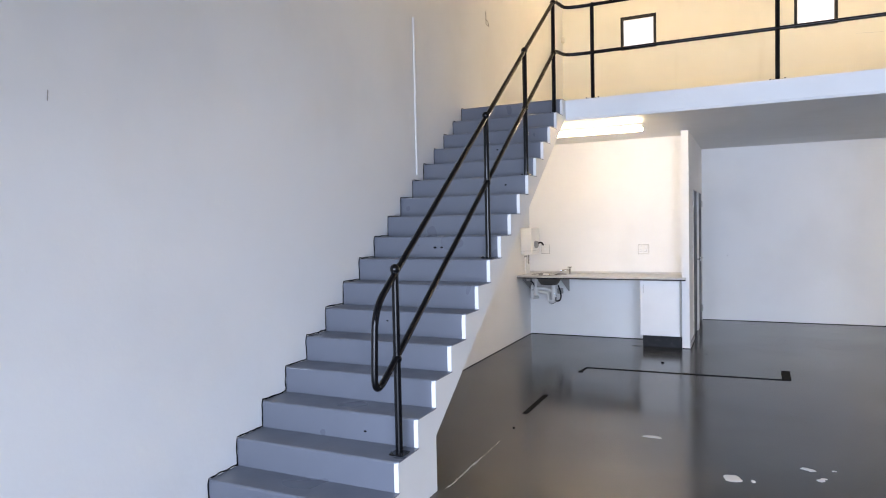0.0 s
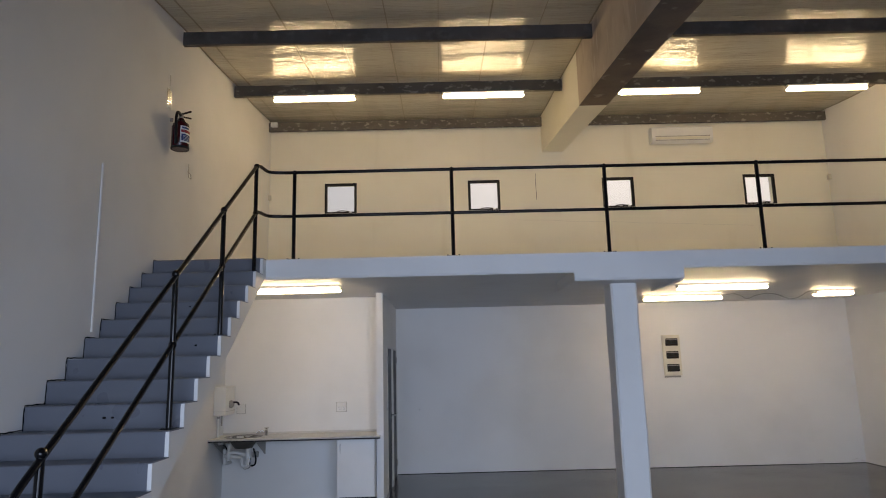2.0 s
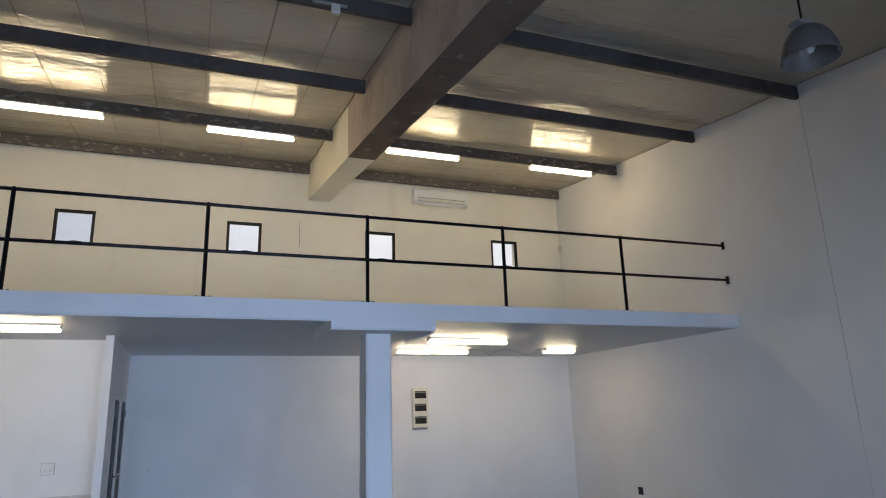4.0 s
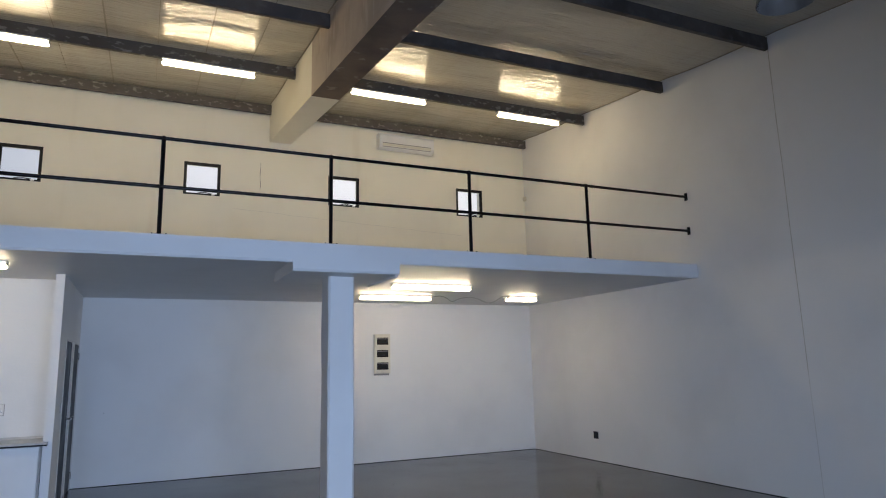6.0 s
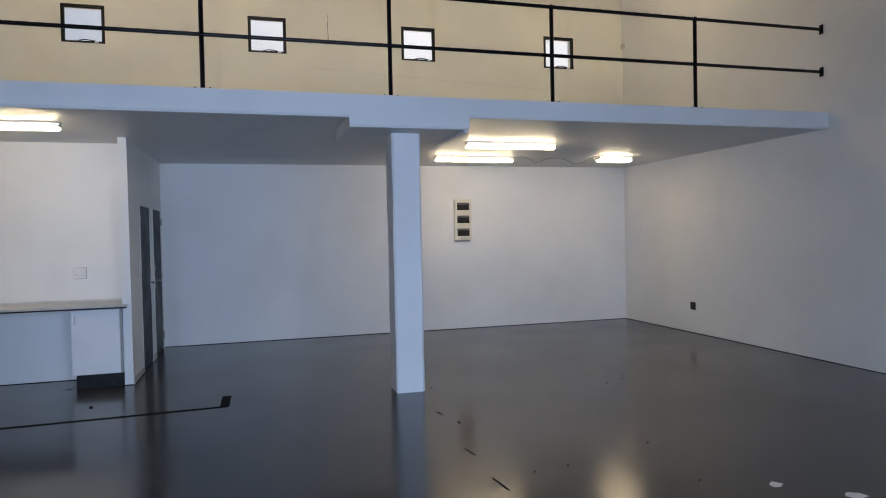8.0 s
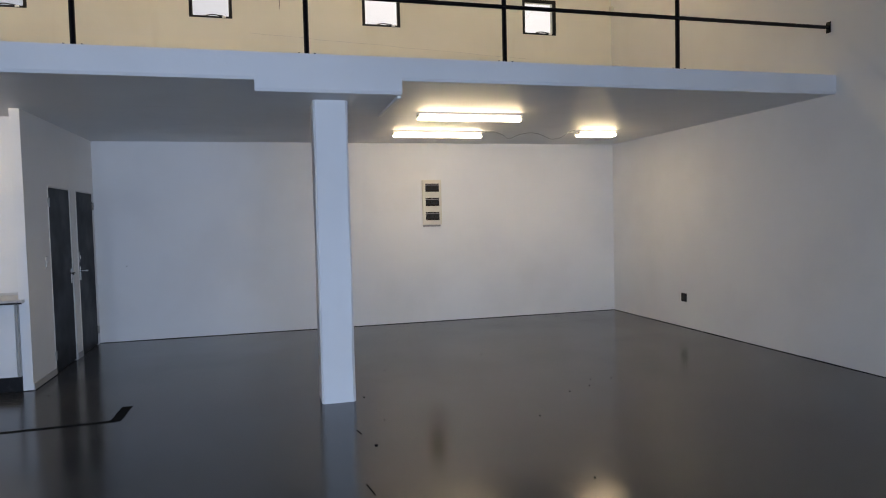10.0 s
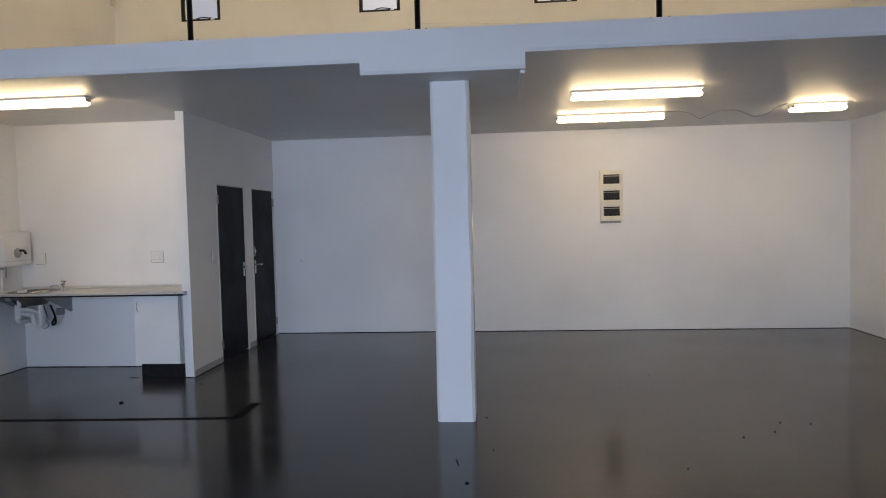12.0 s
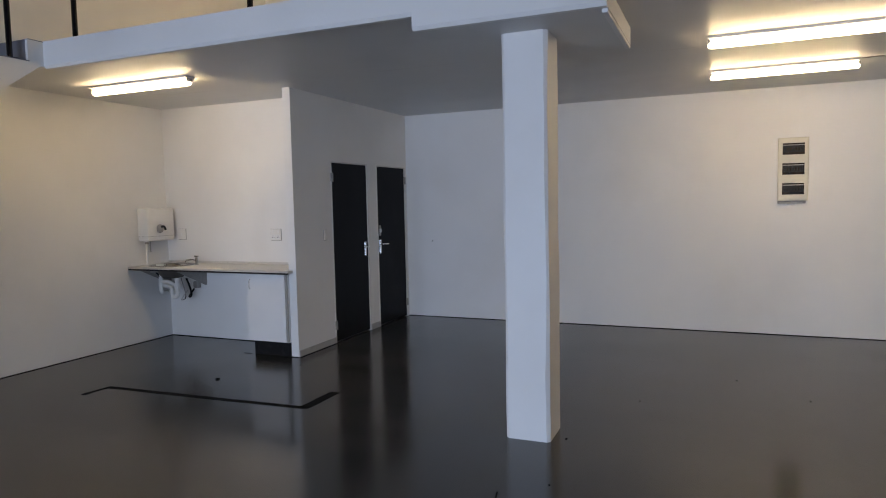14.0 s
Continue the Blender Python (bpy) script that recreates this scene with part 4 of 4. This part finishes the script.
sign = thing("clear_tag", "clear plastic tag hung on a cord above the extinguisher", "tag", at=(XL, 7.30, 4.78))
own(part("tag", box(XL + 0.004, XL + 0.010, 7.16, 7.27, 4.70, 4.89, 0.002), CLEAR), sign)
own(part("cord", sweep([(XL + 0.006, 7.215, 4.89), (XL + 0.006, 7.22, 5.07)], 0.003, 6), CAP), sign)
# white block standing in for the bright reflection at the tag's foot
own(part("glint_tip", box(XL + 0.003, XL + 0.03, 7.17, 7.26, 4.675, 4.70, 0.006), PVC), sign)

hook = thing("wall_bracket", "bare grey wire bracket on the wall", "bracket", at=(XL, 7.88, 4.1))
own(part("wire", sweep(arc([(XL + 0.004, 7.86, 4.22), (XL + 0.02, 7.82, 4.05), (XL + 0.02, 7.92, 4.05), (XL + 0.004, 7.92, 4.12), (XL + 0.004, 7.84, 4.12)], 0.02), 0.004, 6), CAP), hook)

sensor = thing("motion_sensor", "small white motion sensor in the corner under the roof", "sensor", at=(XL + 0.1, 11.38, 6.05))
own(part("case", box(XL + 0.05, XL + 0.17, 11.35, 11.425, 6.02, 6.10, 0.012), PVC), sensor)
box_r = thing("sensor_box", "small cream box in the corner of the wall", "sensor", at=(XR, 11.5, 4.9))
own(part("case", box(XR - 0.05, XR - 0.002, 11.48, 11.55, 4.86, 4.95, 0.008), IVORY), box_r)
box_l = thing("sensor_box", "small cream box in the corner of the wall", "sensor", at=(XL, 11.5, 4.7))
own(part("case", box(XL + 0.002, XL + 0.05, 11.46, 11.53, 4.70, 4.79, 0.008), IVORY), box_l)

# ---- hanging high-bay lamp, off ----
HX, HY, HZ, HK = 5.27, 3.48, 4.24, 0.86
bay = thing("high_bay_lamp", "unlit hanging high-bay lamp with a ribbed grey acrylic dome", "lamp", at=(HX, HY, HZ))
dome = [(0.235, 0.0), (0.245, 0.005), (0.238, 0.03), (0.225, 0.10), (0.195, 0.19), (0.15, 0.26), (0.10, 0.30), (0.075, 0.31), (0.07, 0.30), (0.14, 0.25), (0.215, 0.10), (0.230, 0.02), (0.235, 0.0)]
own(part("reflector", lathe([(r * HK, z * HK) for r, z in dome], 40, None, (HX, HY, HZ)), ACRYLIC, smooth=True), bay)
own(part("bulb", ball((HX, HY, HZ + 0.12), 0.045, None, 1.6), PVC, smooth=True), bay)
own(part("gear_box", box(HX - 0.12, HX + 0.10, HY - 0.05, HY + 0.05, HZ + 0.268, HZ + 0.30, 0.006), CAP), bay)
own(part("cap", lathe([(0.05, 0.295), (0.05, 0.32), (0.02, 0.34), (0.001, 0.34)], 18, None, (HX, HY, HZ)), CAP), bay)
own(part("rod", sweep([(HX, HY + 0.02, HZ + 0.33), (HX, HY + 0.02, roof_z(3.48) - 0.16)], 0.008, 8), RUBBER), bay)

# ---- soffit cable ----
cable = thing("loose_cable", "thin loose white cable sagging under the soffit between lamps", "cable", at=(6.0, 10.1, 2.72))
ZS = SLAB_BOT - 0.006
pts = [(5.26, 10.07, ZS - 0.02), (5.42, 10.15, ZS), (5.60, 10.3, ZS - 0.02), (5.70, 10.35, ZS - 0.08), (5.82, 10.3, ZS - 0.02), (5.95, 10.2, ZS), (6.05, 10.1, ZS - 0.03), (6.18, 10.0, ZS - 0.12), (6.30, 9.95, ZS - 0.10), (6.40, 9.9, ZS - 0.02), (6.47, 9.87, ZS - 0.01)]
own(part("wire", sweep(arc(pts, 0.05, 4), 0.004, 6), CAP, smooth=True), cable)

# ---- joints, cracks and scuffs on the walls ----
line = [(XL + 0.003, 5.915 + 0.006 * noise.noise((z, 0, 1)), z) for z in [2.12 + 0.1 * k for k in range(16)]]
own(part("wall_joint", sweep(line, 0.011, 6), SEALANT, None, "white sealed vertical joint"), WALL_LEFT)
crack_y = lambda z: 5.665 + 0.012 * noise.noise((z * 0.7, 0, 1)) + 0.01 * z
line = [(XR - 0.001, crack_y(z), z) for z in [1.46 + 0.1 * k for k in range(42)]]
own(part("wall_joint", sweep(line, [0.0042 + 0.0016 * noise.noise((k * 0.8, 3, 0)) for k in range(42)], 5), STAIN, None, "thin grey vertical crack"), WALL_RIGHT)
line = [(XR - 0.001, crack_y(z), z) for z in [0.02 + 0.12 * k for k in range(13)]]
own(part("wall_joint", sweep(line, 0.0018, 5), STAIN, None, "hairline end of the vertical crack"), WALL_RIGHT)


def mark(name, pts, r, mat, label):
    setting(part(name, sweep(pts, r, 5), mat), label, "mark")


mark("wall_crack", [(2.3 + 0.25 * k, YB - 0.0005, 4.27 - 0.012 * k + 0.02 * noise.noise((k * 0.6, 2, 0))) for k in range(18)], 0.0018, STAIN, "hairline crack in the cream wall")
mark("wall_stain", [(2.72 + 0.004 * math.sin(k), YB - 0.0005, 4.62 + 0.06 * k) for k in range(9)], [0.002 + 0.005 * abs(math.sin(k * 0.9)) for k in range(9)], CRACK, "thin vertical run of dirt on the wall")
mark("wall_crack", [(XL + 0.12, YB - 0.0005, 3.0 + 0.1 * k) for k in range(6)], 0.002, CRACK, "hairline crack in the corner of the wall")
for y, z, h in ((2.25, 2.25, 0.05), (10.9, 1.3, 0.015)):
    mark("wall_scuff", [(XL + 0.0005, y, z), (XL + 0.0005, y + 0.004, z + h)], 0.003, CRACK, "small dark scuff on the white wall")
mark("wall_nail", [(0.57, YB, 1.035), (0.57, YB - 0.012, 1.035)], 0.008, CRACK, "small dark plug hole in the back wall")

# ---- marks on the floor ----
def strip(name, pts, w, mat, label, h=0.0025):
    """A flat ribbon along a line on the floor."""
    bm = bmesh.new()
    rows = []
    p = [Vector(q) for q in pts]
    fine = []
    for a, b in zip(p, p[1:]):
        n_ = max(2, int((b - a).length / 0.04))
        fine += [a.lerp(b, k / n_) for k in range(n_)]
    fine.append(p[-1])
    for i, c in enumerate(fine):
        d = (fine[min(i + 1, len(fine) - 1)] - fine[max(0, i - 1)]).normalized()
        nrm = Vector((-d.y, d.x))
        e = w / 2 * (1 + 0.22 * noise.noise((c.x * 9, c.y * 9, 0)))
        f = w / 2 * (1 + 0.22 * noise.noise((c.x * 9, c.y * 9, 7)))
        rows.append([bm.verts.new((c.x + nrm.x * e, c.y + nrm.y * e, z)) for z in (0.0005, h)] + [bm.verts.new((c.x - nrm.x * f, c.y - nrm.y * f, z)) for z in (h, 0.0005)])
    for a, b in zip(rows, rows[1:]):
        for k in range(4):
            bm.faces.new((a[k], a[(k + 1) % 4], b[(k + 1) % 4], b[k]))
    bm.faces.new(rows[0]), bm.faces.new(rows[-1][::-1])
    return tagged(part(name, bm, mat), label, "tape")


strip("floor_tape", [(-0.79, 7.27), (-0.80, 7.33)], 0.05, TAPE, "worn scrap of dark tape stuck on the floor")
strip("floor_tape", [(-0.80, 7.30), (-0.775, 7.52)], 0.035, TAPE, "worn dark tape end stuck on the grey floor")
strip("floor_tape", [(-0.79, 7.515), (0.3, 7.555), (1.22, 7.60)], 0.05, TAPE, "long worn dark tape line stuck on the grey floor")
strip("floor_tape", [(1.205, 7.59), (1.215, 8.03)], 0.085, TAPE, "broad dark tape end stuck on the grey floor")
strip("floor_tape", [(-0.885, 5.60), (-0.885, 6.25)], 0.045, TAPE, "short dark strip stuck on the floor beside the stairs")


def chip(x, y, w, d, turn, seed):
    """A flake of missing paint with a ragged outline."""
    bm = bmesh.new()
    k = 16
    pts = []
    for i in range(k):
        a = 2 * math.pi * i / k
        r = 1 + 0.55 * noise.noise((seed * 3.1, math.cos(a) * 1.4, math.sin(a) * 1.4))
        pts.append((r * math.cos(a) * w / 2, r * math.sin(a) * d / 2))
    c, s_ = math.cos(turn), math.sin(turn)
    lo = [bm.verts.new((x + u * c - v * s_, y + u * s_ + v * c, 0.0004)) for u, v in pts]
    hi = [bm.verts.new((x + 0.97 * (u * c - v * s_), y + 0.97 * (u * s_ + v * c), 0.0022)) for u, v in pts]
    for i in range(k):
        bm.faces.new((lo[i], lo[(i + 1) % k], hi[(i + 1) % k], hi[i]))
    bm.faces.new(hi)
    return tagged(part("paint_chip", bm, CHIP), "pale ragged flake where the floor paint has peeled", "paint flake", "peeled floor patches")


for q in ((0.193, 5.36, 0.15, 0.055, 0.0, 1), (0.767, 4.72, 0.10, 0.13, 0.3, 2), (1.206, 5.055, 0.10, 0.06, -0.4, 3), (1.28, 4.915, 0.04, 0.025, 0.2, 4), (1.352, 5.08, 0.03, 0.02, 0, 5),
          (1.26, 4.88, 0.045, 0.04, 0.5, 6), (0.88, 4.72, 0.03, 0.04, 0.1, 7), (4.59, 4.385, 0.085, 0.085, 0.3, 8), (4.896, 4.10, 0.11, 0.09, -0.2, 9)):
    chip(*q)
rng = random.Random(4)
for k in range(14):
    y = 3.96 + 1.15 * (k / 16) ** 1.15 + rng.uniform(-0.04, 0.04)
    chip(-0.85 + 0.01 * (k / 16) + rng.uniform(-0.005, 0.005), y, rng.uniform(0.002, 0.006), rng.uniform(0.03, 0.16) * (1 if k < 9 else 0.4), rng.uniform(-0.06, 0.06), 20 + k)


def grit(x, y, w, seed):
    bm = bmesh.new()
    bmesh.ops.create_icosphere(bm, subdivisions=1, radius=w)
    for v in bm.verts:
        v.co *= 1 + 0.5 * noise.noise(v.co * 40 + Vector((seed, 0, 0)))
        v.co.z = max(0.0, v.co.z * 0.45 + w * 0.25)
        v.co += Vector((x, y, 0.0005))
    return tagged(part("floor_crumb", bm, TAPE), "small dark crumb of dirt on the floor", "dirt", "crumbs on the floor")


for k, (x, y, w) in enumerate(((-0.03, 8.03, 0.03), (3.15, 6.34, 0.020), (3.3, 6.9, 0.010), (3.24, 7.62, 0.012), (3.6, 8.6, 0.010), (4.8, 9.0, 0.010), (5.3, 7.3, 0.012), (4.5, 6.6, 0.010), (5.04, 7.18, 0.013), (5.42, 7.51, 0.010), (5.63, 7.49, 0.011), (4.3, 9.44, 0.011), (3.28, 5.08, 0.012), (3.54, 5.11, 0.012), (4.32, 5.35, 0.013), (4.2, 4.6, 0.010), (-0.85, 5.2, 0.016), (0.4, 8.7, 0.012), (2.2, 9.6, 0.010))):
    grit(x, y, w * 0.72, k)

for pts in ([(2.985, 5.68), (3.01, 5.52)], [(2.975, 5.06), (3.0, 4.84)], [(3.06, 6.72), (3.08, 6.62)]):
    strip("floor_scratch", pts, 0.008, TAPE, "short dark scratch in the grey floor paint")

# dark paint line where the floor meets the walls
for a, b in (((XL + 0.002, 3.9), (XL + 0.002, KITCHEN_Y)), ((XL, KITCHEN_Y - 0.002), (-0.39, KITCHEN_Y - 0.002)), ((DOOR_X, YB - 0.002), (XR, YB - 0.002)), ((XR - 0.002, YB), (XR - 0.002, 0.0)), ((DOOR_X + 0.013, FIN_Y), (DOOR_X + 0.013, D1[0])), ((DOOR_X - 0.09, FIN_Y - 0.001), (DOOR_X, FIN_Y - 0.001))):
    n_ = 30
    line = [(a[0] + (b[0] - a[0]) * k / n_, a[1] + (b[1] - a[1]) * k / n_, 0.001 + 0.002 * noise.noise((k * 0.7, a[0], a[1]))) for k in range(n_ + 1)]
    setting(part("floor_edge", sweep(line, 0.006, 6), TAPE), "dark paint line along the foot of the wall", "trim")

# junction box and bracket on a purlin
jb = thing("junction_box", "small white junction box on a bracket under a roof purlin", "junction box", at=(2.1, 5.68, 5.4))
own(part("box", box(2.05, 2.13, 5.62, 5.668, 5.33, 5.42, 0.006), PVC), jb)
own(part("bracket", box(1.88, 2.20, 5.655, 5.668, 5.42, 5.45, 0.002), CAP), jb)
own(part("cover", box(2.06, 2.12, 5.612, 5.619, 5.34, 5.41, 0.003), IVORY), jb)

# dark scuffs and chips on the steps
rng = random.Random(11)
for step, x, dz, w in ((9, -1.46, 0.08, 0.014), (9, -1.40, 0.08, 0.012), (1, -1.55, 0.09, 0.012), (3, -1.25, 0.06, 0.010), (6, -1.5, 0.10, 0.008), (5, -1.3, 0.05, 0.008), (12, -1.1, 0.09, 0.012), (14, -1.35, 0.12, 0.010)):
    y = NOSE_Y + GOING * (step - 1)
    own(part("chip", ball((x, y + 0.001, RISER * (step - 1) + dz), w, None, 0.6), TAPE), stairs)

# soft dark stains on the floor
DAMP = material("dark_floor_stain", (0.016, 0.015, 0.014), 0.3, spots=[((0.03, 0.028, 0.026), 9.0, 0.45, 0.75, 0.7)], detail=2)


def stain(x, y, w, d, turn, seed):
    bm = bmesh.new()
    k = 28
    c, s_ = math.cos(turn), math.sin(turn)
    rim = []
    for i in range(k):
        a = 2 * math.pi * i / k
        r = 1 + 0.5 * noise.noise((seed * 2.3, math.cos(a) * 1.6, math.sin(a) * 1.6))
        u, v = r * math.cos(a) * w / 2, r * math.sin(a) * d / 2
        rim.append(bm.verts.new((x + u * c - v * s_, y + u * s_ + v * c, 0.0008)))
    bm.faces.new(rim)
    bmesh.ops.solidify(bm, geom=bm.faces[:], thickness=0.0004)
    return setting(part("floor_stain", bm, DAMP), "faint dark stain on the floor paint", "stain")


stain(-0.46, 8.97, 0.12, 0.03, 0.0, 3)

# dirt at the foot of the far corner
rng = random.Random(21)
for k in range(9):
    x = XR - rng.uniform(0.03, 0.9)
    z = rng.uniform(0.015, 0.07)
    mark("wall_scuff", [(x, YB - 0.0002, z), (x - rng.uniform(0.02, 0.09), YB - 0.0002, z + rng.uniform(-0.006, 0.012))], [rng.uniform(0.001, 0.003), 0.0012], STAIN, "grey scuff low on the white wall")
for k in range(6):
    y = YB - rng.uniform(0.03, 0.6)
    z = rng.uniform(0.015, 0.12)
    mark("wall_scuff", [(XR - 0.0002, y, z), (XR - 0.0002, y - rng.uniform(0.02, 0.08), z - 0.008)], [rng.uniform(0.001, 0.003), 0.0012], STAIN, "grey scuff low on the white wall")
